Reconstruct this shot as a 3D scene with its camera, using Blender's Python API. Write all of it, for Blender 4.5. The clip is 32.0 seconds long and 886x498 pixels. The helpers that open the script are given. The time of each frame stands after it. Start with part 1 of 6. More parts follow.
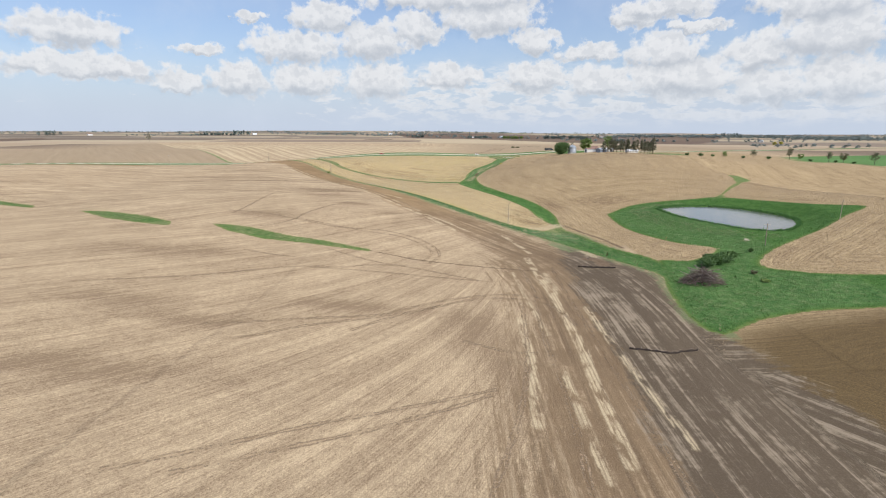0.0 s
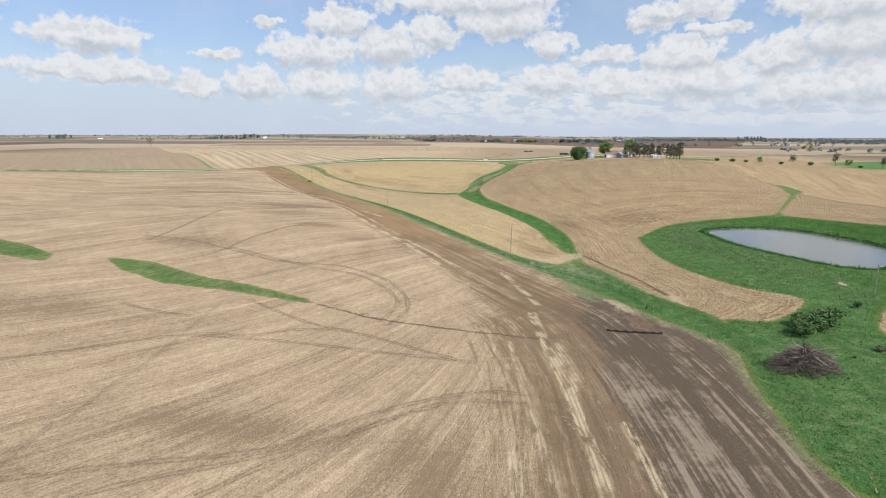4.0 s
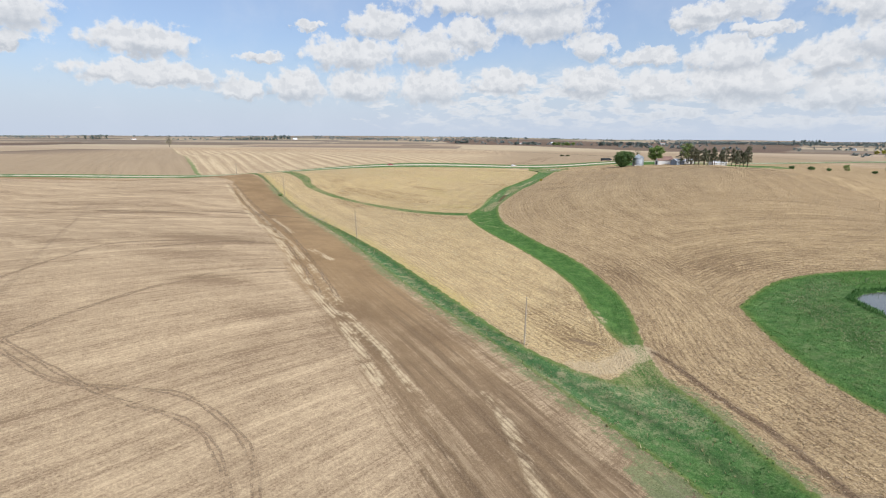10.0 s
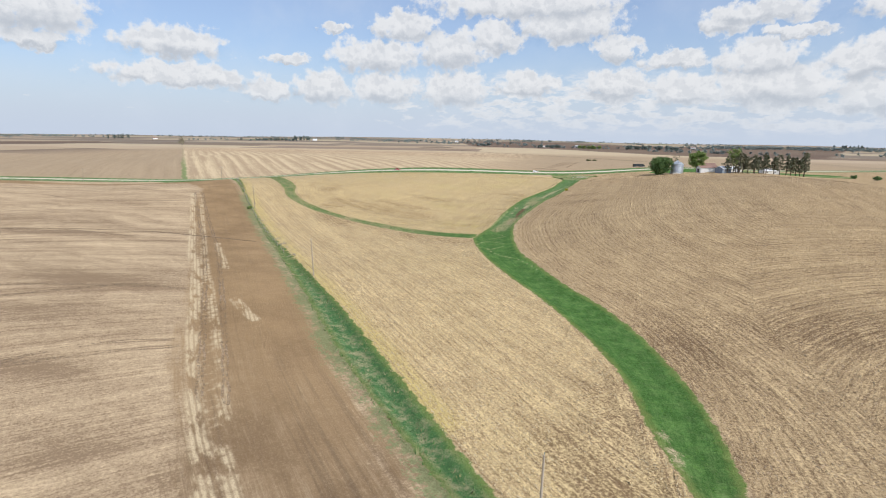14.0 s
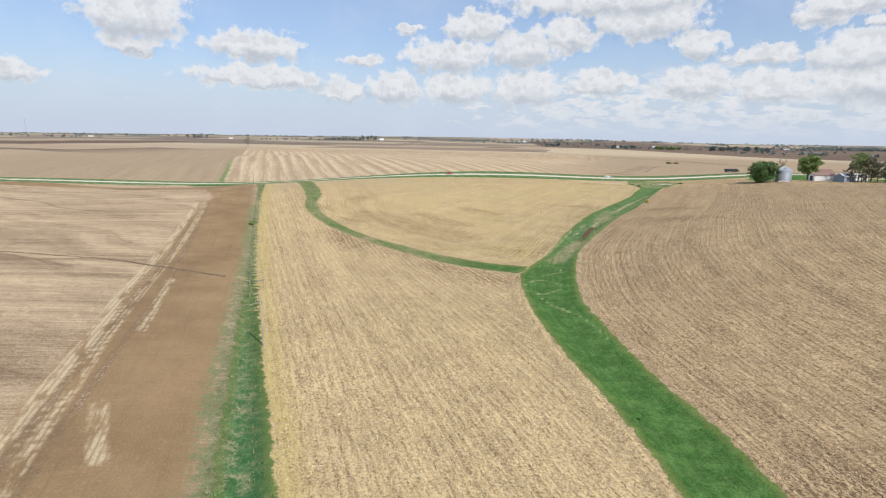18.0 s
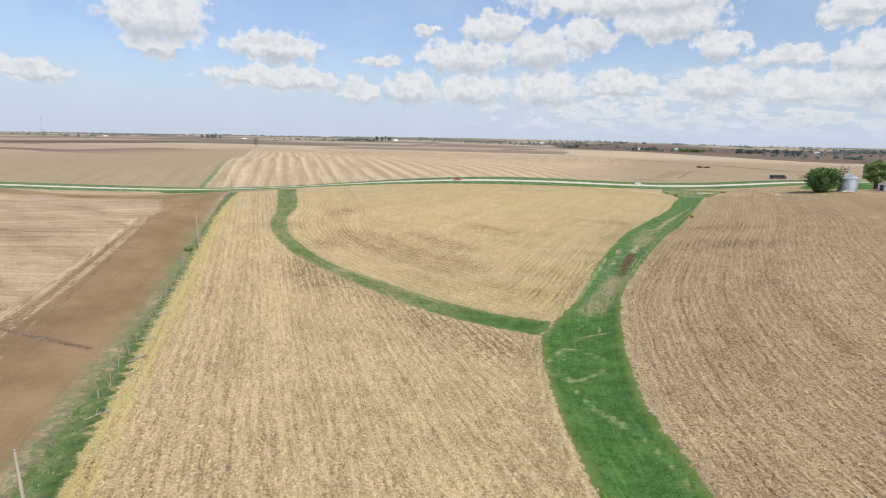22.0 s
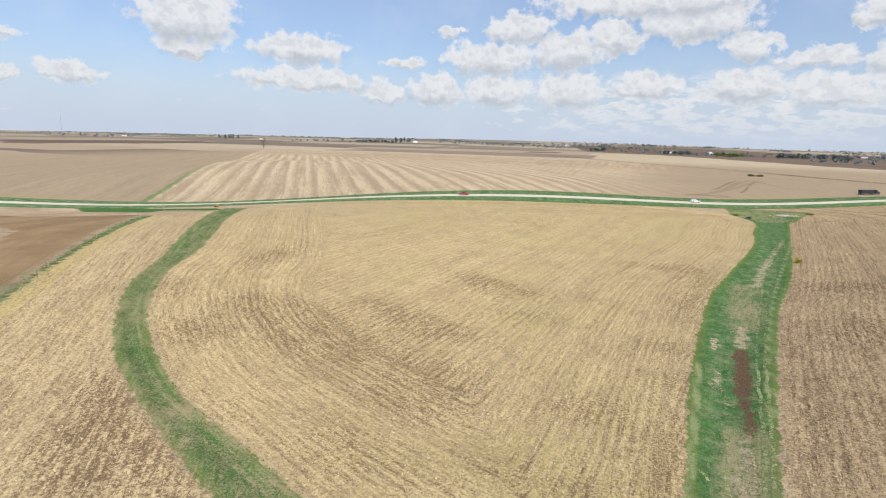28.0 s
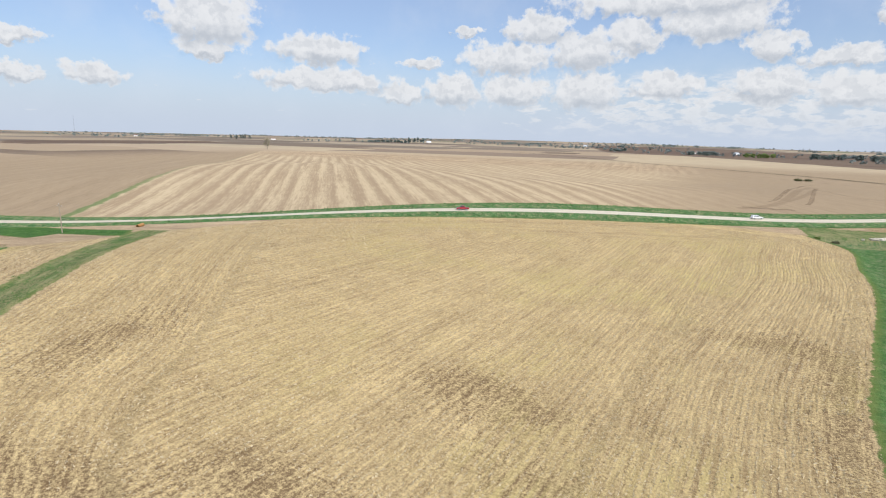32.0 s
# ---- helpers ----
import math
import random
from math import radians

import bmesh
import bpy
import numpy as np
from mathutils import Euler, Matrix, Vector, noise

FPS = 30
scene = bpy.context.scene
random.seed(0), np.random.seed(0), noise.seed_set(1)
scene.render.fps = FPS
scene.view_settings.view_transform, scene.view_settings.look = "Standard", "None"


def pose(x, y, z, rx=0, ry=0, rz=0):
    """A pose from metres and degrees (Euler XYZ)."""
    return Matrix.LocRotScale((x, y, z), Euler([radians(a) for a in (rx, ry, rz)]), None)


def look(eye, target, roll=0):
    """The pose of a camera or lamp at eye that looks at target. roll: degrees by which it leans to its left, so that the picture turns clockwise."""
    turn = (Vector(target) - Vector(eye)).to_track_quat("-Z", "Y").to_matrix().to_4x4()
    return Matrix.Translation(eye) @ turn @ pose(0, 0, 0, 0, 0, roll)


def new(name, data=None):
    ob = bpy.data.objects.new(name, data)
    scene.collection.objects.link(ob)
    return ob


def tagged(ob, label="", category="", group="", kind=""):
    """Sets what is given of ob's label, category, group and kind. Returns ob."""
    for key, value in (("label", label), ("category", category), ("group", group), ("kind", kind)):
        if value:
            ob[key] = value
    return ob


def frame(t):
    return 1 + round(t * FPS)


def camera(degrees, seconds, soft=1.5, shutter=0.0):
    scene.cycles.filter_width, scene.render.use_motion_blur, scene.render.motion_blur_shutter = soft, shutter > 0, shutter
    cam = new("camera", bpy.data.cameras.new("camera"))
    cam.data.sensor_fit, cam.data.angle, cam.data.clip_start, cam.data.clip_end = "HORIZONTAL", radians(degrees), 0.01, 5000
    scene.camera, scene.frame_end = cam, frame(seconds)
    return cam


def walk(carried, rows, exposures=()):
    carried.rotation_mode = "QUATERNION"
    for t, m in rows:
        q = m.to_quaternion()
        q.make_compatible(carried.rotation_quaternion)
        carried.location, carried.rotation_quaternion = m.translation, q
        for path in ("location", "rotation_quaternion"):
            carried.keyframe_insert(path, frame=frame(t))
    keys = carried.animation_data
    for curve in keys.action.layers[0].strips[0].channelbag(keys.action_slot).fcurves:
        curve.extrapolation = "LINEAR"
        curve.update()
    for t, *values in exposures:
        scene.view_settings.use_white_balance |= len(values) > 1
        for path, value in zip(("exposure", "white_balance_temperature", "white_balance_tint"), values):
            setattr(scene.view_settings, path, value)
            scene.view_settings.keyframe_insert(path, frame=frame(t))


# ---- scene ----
cam = camera(78.5, 32.0, soft=1.1)


def row(t, x, y, z, heading, down, roll):
    """A row of the flight: place, compass heading, tilt below the horizon and roll, in metres and degrees."""
    h, d = radians(heading), radians(down)
    way = Vector((math.sin(h) * math.cos(d), math.cos(h) * math.cos(d), -math.sin(d)))
    eye = Vector((x, y, z))
    return t, look(eye, eye + way * 100, roll)


FLIGHT = [
    (0.0, -0.00, 0.00, 39.55, 0.31, 12.30, 0.18),
    (0.5, 1.60, 6.86, 39.54, 0.00, 12.29, 0.18),
    (1.0, 3.15, 13.77, 39.49, -0.20, 12.23, 0.20),
    (1.5, 4.57, 20.82, 39.43, -0.16, 12.17, 0.30),
    (2.0, 5.86, 28.02, 39.36, -0.50, 12.10, 0.19),
    (2.5, 7.32, 35.24, 39.26, -0.47, 12.07, 0.34),
    (3.0, 8.74, 42.62, 39.16, -0.69, 12.03, 0.31),
    (3.5, 10.04, 50.11, 39.05, -0.97, 11.98, 0.21),
    (5.5, 14.56, 79.17, 39.02, -1.75, 11.88, 0.21),
    (6.0, 15.71, 86.34, 39.03, -1.57, 11.88, 0.40),
    (6.5, 16.93, 93.51, 39.05, -2.09, 11.86, 0.24),
    (7.0, 18.12, 100.65, 39.07, -2.09, 11.83, 0.36),
    (7.5, 19.27, 107.75, 39.07, -2.19, 11.81, 0.40),
    (8.0, 20.40, 114.75, 39.07, -3.65, 11.82, 0.14),
    (8.5, 21.32, 121.64, 39.04, -3.12, 11.81, 0.39),
    (9.0, 22.28, 128.65, 39.01, -3.30, 11.76, 0.50),
    (9.5, 23.14, 135.64, 38.94, -4.28, 11.76, 0.62),
    (10.0, 23.75, 142.51, 38.85, -4.96, 11.75, 0.40),
    (10.5, 24.29, 149.26, 38.80, -4.76, 11.71, 0.61),
    (11.0, 24.88, 155.90, 38.74, -5.01, 11.68, 0.62),
    (11.5, 25.38, 162.54, 38.71, -5.07, 11.63, 0.72),
    (12.0, 25.73, 169.24, 38.71, -5.17, 11.59, 0.78),
    (12.5, 25.99, 175.99, 38.75, -5.61, 11.57, 0.63),
    (13.0, 26.35, 182.72, 38.80, -5.36, 11.55, 0.86),
    (13.5, 26.76, 189.42, 38.83, -5.67, 11.55, 0.76),
    (14.0, 27.24, 196.14, 38.93, -7.29, 11.57, 0.88),
    (14.5, 27.73, 202.93, 39.09, -7.44, 11.56, 0.87),
    (15.0, 28.18, 209.76, 39.33, -7.44, 11.55, 0.93),
    (15.5, 28.58, 216.60, 39.54, -10.03, 11.62, 0.89),
    (17.5, 29.05, 241.75, 39.62, -13.43, 11.69, 0.96),
    (18.0, 28.59, 247.76, 39.55, -14.44, 11.71, 0.95),
    (18.5, 28.05, 253.74, 39.46, -14.51, 11.65, 1.26),
    (19.0, 27.26, 259.66, 39.41, -14.81, 11.64, 1.25),
    (19.5, 26.31, 265.53, 39.38, -15.11, 11.64, 1.24),
    (20.0, 25.41, 271.43, 39.38, -15.13, 11.62, 1.35),
    (20.5, 24.58, 277.33, 39.45, -15.37, 11.62, 1.34),
    (21.0, 23.81, 283.31, 39.51, -15.66, 11.66, 1.30),
    (21.5, 22.89, 289.33, 39.51, -15.65, 11.64, 1.34),
    (22.0, 21.88, 295.40, 39.47, -16.12, 11.63, 1.16),
    (22.5, 21.03, 301.51, 39.47, -16.07, 11.61, 1.28),
    (23.0, 20.19, 307.60, 39.52, -15.92, 11.57, 1.35),
    (23.5, 19.30, 313.68, 39.55, -15.98, 11.55, 1.31),
    (24.0, 18.48, 319.74, 39.58, -16.05, 11.53, 1.45),
    (24.5, 17.60, 325.79, 39.64, -17.51, 11.58, 1.45),
    (25.0, 16.72, 331.90, 39.77, -17.60, 11.55, 1.53),
    (25.5, 15.81, 338.06, 39.90, -17.96, 11.58, 1.52),
    (27.5, 11.43, 364.13, 40.63, -18.84, 11.54, 1.23),
    (28.0, 10.28, 371.18, 40.69, -18.47, 11.54, 1.47),
    (28.5, 9.12, 378.30, 40.69, -18.53, 11.54, 1.45),
    (29.0, 7.98, 385.49, 40.66, -18.67, 11.53, 1.43),
    (29.5, 6.79, 392.80, 40.62, -18.75, 11.52, 1.38),
    (30.0, 5.52, 400.23, 40.59, -18.80, 11.53, 1.38),
    (30.5, 4.13, 407.71, 40.62, -19.27, 11.53, 1.30),
    (31.0, 2.81, 415.19, 40.68, -19.95, 11.55, 1.40),
    (31.5, 1.44, 422.59, 40.73, -20.04, 11.54, 1.41),
    (32.0, 0.00, 429.95, 40.73, -20.18, 11.57, 1.46),
]
walk(cam, [row(*r) for r in FLIGHT])

# ---- light ----
SUN_WAY = Vector((0.787, -0.617, 1.15)).normalized()
sun = new("sun", bpy.data.lights.new("sun", "SUN"))
sun.data.energy, sun.data.angle, sun.data.color = 3.5, radians(0.6), (1.0, 0.957, 0.90)
sun.matrix_world = look(SUN_WAY * 300, (0, 0, 0))
scene.view_settings.exposure = 0.27


class Nodes:
    """Short way to write node trees: every call adds a node and returns its first output."""

    def __init__(self, tree):
        self.tree = tree

    def add(self, kind, ins=(), out=0, **props):
        n = self.tree.nodes.new(kind)
        for k, v in props.items():
            setattr(n, k, v)
        for k, v in dict(ins).items():
            if isinstance(v, bpy.types.NodeSocket):
                self.tree.links.new(v, n.inputs[k])
            else:
                n.inputs[k].default_value = v
        return n.outputs[out] if len(n.outputs) else n

    def math(self, op, a, b=0.0, c=0.0, clamp=False):
        return self.add("ShaderNodeMath", {0: a, 1: b, 2: c}, operation=op, use_clamp=clamp)

    def vec(self, op, a, b=(0, 0, 0), out=0):
        return self.add("ShaderNodeVectorMath", {0: a, 1: b}, out, operation=op)

    def scale(self, v, s):
        return self.add("ShaderNodeVectorMath", {0: v, 3: s}, operation="SCALE")

    def mix(self, f, a, b):
        a = a if isinstance(a, bpy.types.NodeSocket) else (*a[:3], 1)
        b = b if isinstance(b, bpy.types.NodeSocket) else (*b[:3], 1)
        return self.add("ShaderNodeMix", {0: f, 6: a, 7: b}, 2, data_type="RGBA")

    def tint(self, a, b, f=1.0):
        b = b if isinstance(b, bpy.types.NodeSocket) else (*b[:3], 1)
        return self.add("ShaderNodeMix", {0: f, 6: a, 7: b}, 2, data_type="RGBA", blend_type="MULTIPLY")

    def ramp(self, v, lo, hi, a=0.0, b=1.0):
        return self.add("ShaderNodeMapRange", {0: v, 1: lo, 2: hi, 3: a, 4: b}, interpolation_type="SMOOTHSTEP")

    def noise(self, v, scale, detail=4.0, rough=0.55, out=0, warp=0.0):
        return self.add("ShaderNodeTexNoise", {"Vector": v, "Scale": scale, "Detail": detail, "Roughness": rough, "Distortion": warp}, out)

    def attr(self, name, out=2):
        return self.add("ShaderNodeAttribute", out=out, attribute_name=name)

    def xyz(self, v, k):
        return self.add("ShaderNodeSeparateXYZ", {0: v}, k)

    def join(self, x, y, z=0.0):
        return self.add("ShaderNodeCombineXYZ", {0: x, 1: y, 2: z})

    def bump(self, h, strength, dist):
        return self.add("ShaderNodeBump", {"Height": h, "Strength": strength, "Distance": dist})

    def skin(self, colour, rough=0.9, normal=None, metal=0.0, spec=0.3, **more):
        ins = {"Base Color": colour, "Roughness": rough, "Metallic": metal, "Specular IOR Level": spec, **more}
        if normal is not None:
            ins["Normal"] = normal
        s = self.add("ShaderNodeBsdfPrincipled", ins)
        self.add("ShaderNodeOutputMaterial", {0: s})
        return s


def empty_tree(owner):
    owner.use_nodes = True
    owner.node_tree.nodes.clear()
    return Nodes(owner.node_tree)


# the sky: clear blue with fair-weather cumulus standing in it
world = bpy.data.worlds.new("sky")
scene.world = world
w = empty_tree(world)
way = w.vec("NORMALIZE", w.add("ShaderNodeTexCoord", out=0))
blue = w.add("ShaderNodeTexSky", sky_type="NISHITA", sun_disc=False, sun_elevation=radians(49), sun_rotation=radians(128), air_density=1.0, dust_density=1.4, ozone_density=1.3)
wx, wy, wz = (w.xyz(way, k) for k in range(3))
azimuth = w.math("ARCTAN2", wx, wy)
height = w.math("ARCSINE", wz)
# cumulus: azimuth of the middle, height of the flat base, half width and depth, in degrees
CUMULUS = [
    (-32.9, 7.0, 4.3, 2.5), (-32.2, 4.5, 6.6, 1.9), (-11.1, 9.6, 3.1, 2.6), (-14.4, 6.7, 4.3, 2.8), (-22.9, 6.7, 2.0, 1.0),
    (-2.2, 8.6, 2.4, 2.8), (4.6, 9.6, 5.2, 2.9), (-6.9, 7.2, 3.6, 3.1), (-24.6, 3.6, 2.3, 1.6), (-19.5, 3.6, 2.8, 2.7),
    (-13.4, 3.6, 3.2, 2.8), (-6.5, 3.7, 3.7, 3.1), (0.8, 4.6, 3.0, 2.1), (9.4, 7.5, 2.0, 2.3), (14.4, 6.8, 2.9, 1.6),
    (18.4, 9.6, 2.1, 2.0), (21.6, 10.3, 4.0, 1.8), (24.1, 8.9, 2.5, 0.9), (21.6, 6.1, 3.6, 3.0), (29.3, 5.6, 2.7, 3.1),
    (34.4, 6.5, 4.3, 4.3), (9.4, 4.3, 3.1, 2.4), (15.7, 3.7, 3.2, 2.4), (23.0, 3.6, 5.1, 3.3), (35.2, 2.9, 3.6, 3.3),
    (30.3, 2.7, 2.6, 2.8), (0.5, 11.7, 9.4, 2.8), (33.2, 9.6, 4.7, 3.2), (-43.0, 8.6, 4.3, 4.2), (-43.0, 6.8, 2.4, 1.5),
    (-57.5, 6.8, 1.8, 1.2), (-57.6, 3.9, 1.9, 1.2), (-52.3, 4.0, 2.3, 1.5), (-18.4, 9.9, 1.4, 0.9),
]
pos = w.join(w.math("MULTIPLY", azimuth, 57.3), w.math("MULTIPLY", height, 57.3))
billow = w.noise(pos, 0.62, 6.0, 0.60, out=1)
soft_pos = w.vec("ADD", pos, w.vec("MULTIPLY", w.vec("SUBTRACT", billow, (0.5, 0.5, 0.5)), (4.4, 2.6, 0)))
body = base = None
for az, el, rw, rh in CUMULUS:
    rel = w.vec("DIVIDE", w.vec("SUBTRACT", soft_pos, (az, el + 0.42 * rh, 0)), (1.10 * rw, 0.66 * rh, 1))
    puff = w.math("SUBTRACT", 1.0, w.vec("LENGTH", rel, out=1))
    belly = w.math("MINIMUM", w.math("ADD", puff, 0.25), w.math("MULTIPLY", w.xyz(rel, 1), -1.0))
    body = puff if body is None else w.math("SMOOTH_MAX", body, puff, 0.06)
    base = belly if base is None else w.math("MAXIMUM", base, belly)
wisp = w.noise(pos, 0.80, 6.0, 0.57)
body = w.math("ADD", body, w.math("MULTIPLY", w.math("SUBTRACT", wisp, 0.48), 1.35))
# small flat clouds crowding together towards the horizon
low = w.join(w.math("MULTIPLY", azimuth, 57.3 * 0.34), w.math("MULTIPLY", height, 57.3 * 1.0))
crowd = w.noise(low, 1.1, 8.0, 0.60, warp=0.2)
band = w.math("MULTIPLY", w.ramp(height, 0.0, 0.04), w.ramp(height, 0.13, 0.06))
east = w.ramp(azimuth, -0.50, 0.05, -0.14, 0.10)
crowd = w.math("ADD", w.math("SUBTRACT", crowd, 0.535), east)
small = w.math("MULTIPLY", w.math("MULTIPLY", crowd, 3.2), band)
# and over the rest of the dome
high = w.vec("DIVIDE", w.join(wx, wy), w.join(w.math("ADD", wz, 0.12), w.math("ADD", wz, 0.12), 1.0))
over = w.math("MULTIPLY", w.math("SUBTRACT", w.noise(high, 1.1, 6.0, 0.56), 0.55), w.ramp(height, 0.30, 0.42, 0.0, 4.0))
cover = w.math("SMOOTH_MAX", w.math("SMOOTH_MAX", body, small, 0.08), over, 0.05)
cloud = w.ramp(cover, -0.14, 0.34)
# grey undersides: where there is more cloud above than below
tops = w.noise(w.vec("ADD", pos, (0.25, 0.50, 0.0)), 0.62, 6.0, 0.60)
here = w.noise(pos, 0.62, 6.0, 0.60)
under = w.ramp(w.math("SUBTRACT", tops, here), -0.05, 0.11)
shade = w.math("MULTIPLY", w.ramp(cover, 0.05, 0.55), w.math("ADD", w.math("MULTIPLY", under, 0.75), w.math("MULTIPLY", w.ramp(here, 0.40, 0.62), 0.25)), clamp=True)
shade = w.math("MAXIMUM", w.math("MULTIPLY", shade, 0.50), w.math("MULTIPLY", w.ramp(w.math("ADD", base, w.math("MULTIPLY", w.math("SUBTRACT", here, 0.5), 0.9)), 0.0, 0.72), 0.90))
white = w.mix(shade, (7.2, 7.3, 7.5), (4.3, 4.65, 5.2))
haze = w.ramp(height, 0.17, 0.0)
clear = w.mix(w.math("MULTIPLY", haze, 0.92), w.tint(blue, (0.87, 1.05, 1.30)), (4.9, 5.65, 6.95))
clear = w.mix(w.math("MULTIPLY", w.ramp(w.noise(pos, 0.13, 5.0, 0.6), 0.45, 0.75), 0.18), clear, (6.0, 6.6, 7.6))
sky = w.mix(w.math("MULTIPLY", cloud, w.ramp(height, 0.0, 0.09, 0.45, 0.97)), clear, white)
w.add("ShaderNodeOutputWorld", {0: w.add("ShaderNodeBackground", {0: sky, 1: 0.095})})


# ---- the lie of the land ----
# Rises and hollows on a grid of 100 m, from y = 0 (first line) to 900 and x = -300 to 300: metres against the plain.
RELIEF = np.array([
    (-0.2, -4.4, -7.0, -5.4, -8.2, -3.1, -0.8),
    (0.1, -4.6, 1.2, -4.8, -6.0, -2.8, -2.1),
    (1.0, -1.6, 0.1, -7.5, -0.1, 0.9, 0.8),
    (2.3, -4.7, 3.3, 3.8, -14.7, 4.0, -0.8),
    (6.3, -0.4, -0.7, -9.7, 11.2, -1.7, -15.1),
    (-3.3, -2.4, 11.3, -7.2, 0.3, 5.9, 4.1),
    (4.0, -5.7, -1.3, -0.4, -1.6, 6.4, -4.3),
    (0.3, -0.5, 5.6, 2.4, -5.8, 2.4, 0.1),
    (4.2, 4.6, 1.3, 2.6, 5.5, 1.4, 0.1),
    (1.1, 1.0, -0.3, -1.6, -0.8, 0.5, -0.5),
])


def smooth(e0, e1, v):
    u = np.clip((v - e0) / (e1 - e0), 0, 1)
    return u * u * (3 - 2 * u)


def land(x, y):
    """Height of the ground before ditches, road and pond are cut into it."""
    x, y = np.asarray(x, float), np.asarray(y, float)
    z = np.full(np.broadcast(x, y).shape, 9.0)
    for j in range(10):
        by = np.exp(-((y - 100 * j) ** 2) / 11250.0)
        for i in range(7):
            z = z + RELIEF[j, i] * by * np.exp(-((x + 300 - 100 * i) ** 2) / 11250.0)
    z = z + 2.2 * np.exp(-(((x - 190) / 75) ** 2) - ((y - 670) / 30) ** 2)  # the farmyard's rise
    # the country beyond: long swells that climb slowly towards the skyline
    away = np.hypot(np.maximum(np.abs(x) - 250, 0), np.maximum(np.maximum(y - 800, -y), 0))
    az = np.arctan2(x - 20, y - 250)
    climb = smooth(300, 4200, away) * (5 + 21 * np.exp(-((az + 0.2) / 0.42) ** 2))
    swell = 3.0 * np.sin(x / 310 + 0.6) * np.sin(y / 270 + 1.9) + 2.2 * np.sin((x + y) / 520) + 1.6 * np.sin((x - 1.4 * y) / 390 + 2)
    return z + climb + swell * smooth(60, 700, away)


# ---- plan lines ----
DITCH_WEST = [(68, 118), (63, 129), (66, 150), (68, 167), (58, 187), (46, 211), (24, 246), (0, 278), (-27, 321), (-78, 404), (-125, 479), (-150, 518)]
DITCH_EAST = [(74, 160), (75, 183), (65, 204), (57, 233), (46, 234), (33, 244), (18, 265.5), (-3, 296), (-36.5, 344.5), (-80, 412), (-121, 480), (-141, 513)]
WAY_WEST = [(46, 234), (50, 240), (53, 246), (50.3, 258), (48.5, 272), (47.2, 290), (40.5, 312), (33, 330), (27, 343), (20, 362), (15, 382), (13, 396)]
WAY_EAST = [(64, 206), (57, 232), (56, 248), (59, 279), (55, 307), (49, 324), (42, 338), (35, 357), (30, 375), (28, 399), (29, 430), (37, 470), (45, 505), (57, 545), (80, 645), (86, 670)]
WAY_NORTHWEST = [(15, 406), (19, 428), (23, 464), (31, 510), (37, 531), (54, 583), (60, 615), (66, 645), (58, 668)]
BAND_NORTH = [(15, 405.5), (3, 408), (-13, 413.5), (-32, 421.5), (-50, 429), (-70, 444), (-83, 462), (-90.5, 481), (-114, 519), (-136, 556)]
BAND_SOUTH = [(13, 395.5), (0, 399), (-13, 403.5), (-32, 413), (-54, 424), (-69, 434.5), (-84, 451), (-95.5, 473), (-118.5, 509), (-149, 557)]
ROAD_A, ROAD_B = 670.5, 0.488
POND = [(113, 279), (121, 286), (135, 289), (150, 286), (160, 270), (164, 252), (158, 236), (147, 222), (136, 216), (127, 220), (119, 236), (113, 255)]
POND_BANK = [(87, 280), (104, 299), (122, 306), (142, 306), (157, 306), (168, 292), (184, 262), (196, 247), (176, 231), (146, 207), (117, 186), (104, 170), (110, 162), (122, 156), (150, 150), (180, 146), (180, 132), (113, 131), (96, 131), (80, 127), (66, 119), (63, 129), (66, 150), (72, 170), (76, 182), (86, 180), (101, 193), (93, 205), (87, 222), (84, 240), (85, 262)]
SPUR = [(152, 303), (160, 303), (176, 324), (196, 350), (218, 385), (236, 412), (236, 428), (225, 428), (218, 405), (196, 365), (170, 328)]
GREEN_ONE = [(-154, 230), (-140, 227), (-120, 217), (-103, 206), (-101, 199), (-118, 205), (-132, 212)]
GREEN_TWO = [(-88, 206), (-74, 204), (-55, 195), (-44, 193), (-25, 186), (-24, 183), (-46, 187), (-62, 188), (-78, 196)]
GREEN_THREE = [(-215, 262), (-185, 247), (-181, 240), (-203, 249), (-225, 258)]


def inside_distance(poly, x, y):
    """Metres inside (positive) or outside (negative) of a closed outline."""
    p = np.array(poly, float)
    best = np.full(x.shape, 1e9)
    odd = np.zeros(x.shape, bool)
    for (ax, ay), (bx, by) in zip(p, np.roll(p, -1, 0)):
        dx, dy = bx - ax, by - ay
        u = np.clip(((x - ax) * dx + (y - ay) * dy) / (dx * dx + dy * dy + 1e-9), 0, 1)
        best = np.minimum(best, (x - ax - u * dx) ** 2 + (y - ay - u * dy) ** 2)
        if ay != by:
            odd ^= ((ay > y) != (by > y)) & (x < ax + (y - ay) * dx / dy)
    return np.where(odd, 1, -1) * np.sqrt(best)


def line_distance(line, x, y):
    """Metres to the nearest place of an open line, and how far along it that is."""
    p = np.array(line, float)
    best, along, run = np.full(x.shape, 1e18), np.zeros(x.shape), 0.0
    for (ax, ay), (bx, by) in zip(p[:-1], p[1:]):
        dx, dy = bx - ax, by - ay
        ln = math.hypot(dx, dy)
        u = np.clip(((x - ax) * dx + (y - ay) * dy) / (ln * ln), 0, 1)
        d = (x - ax - u * dx) ** 2 + (y - ay - u * dy) ** 2
        along = np.where(d < best, run + u * ln, along)
        best = np.minimum(best, d)
        run += ln
    return np.sqrt(best), along


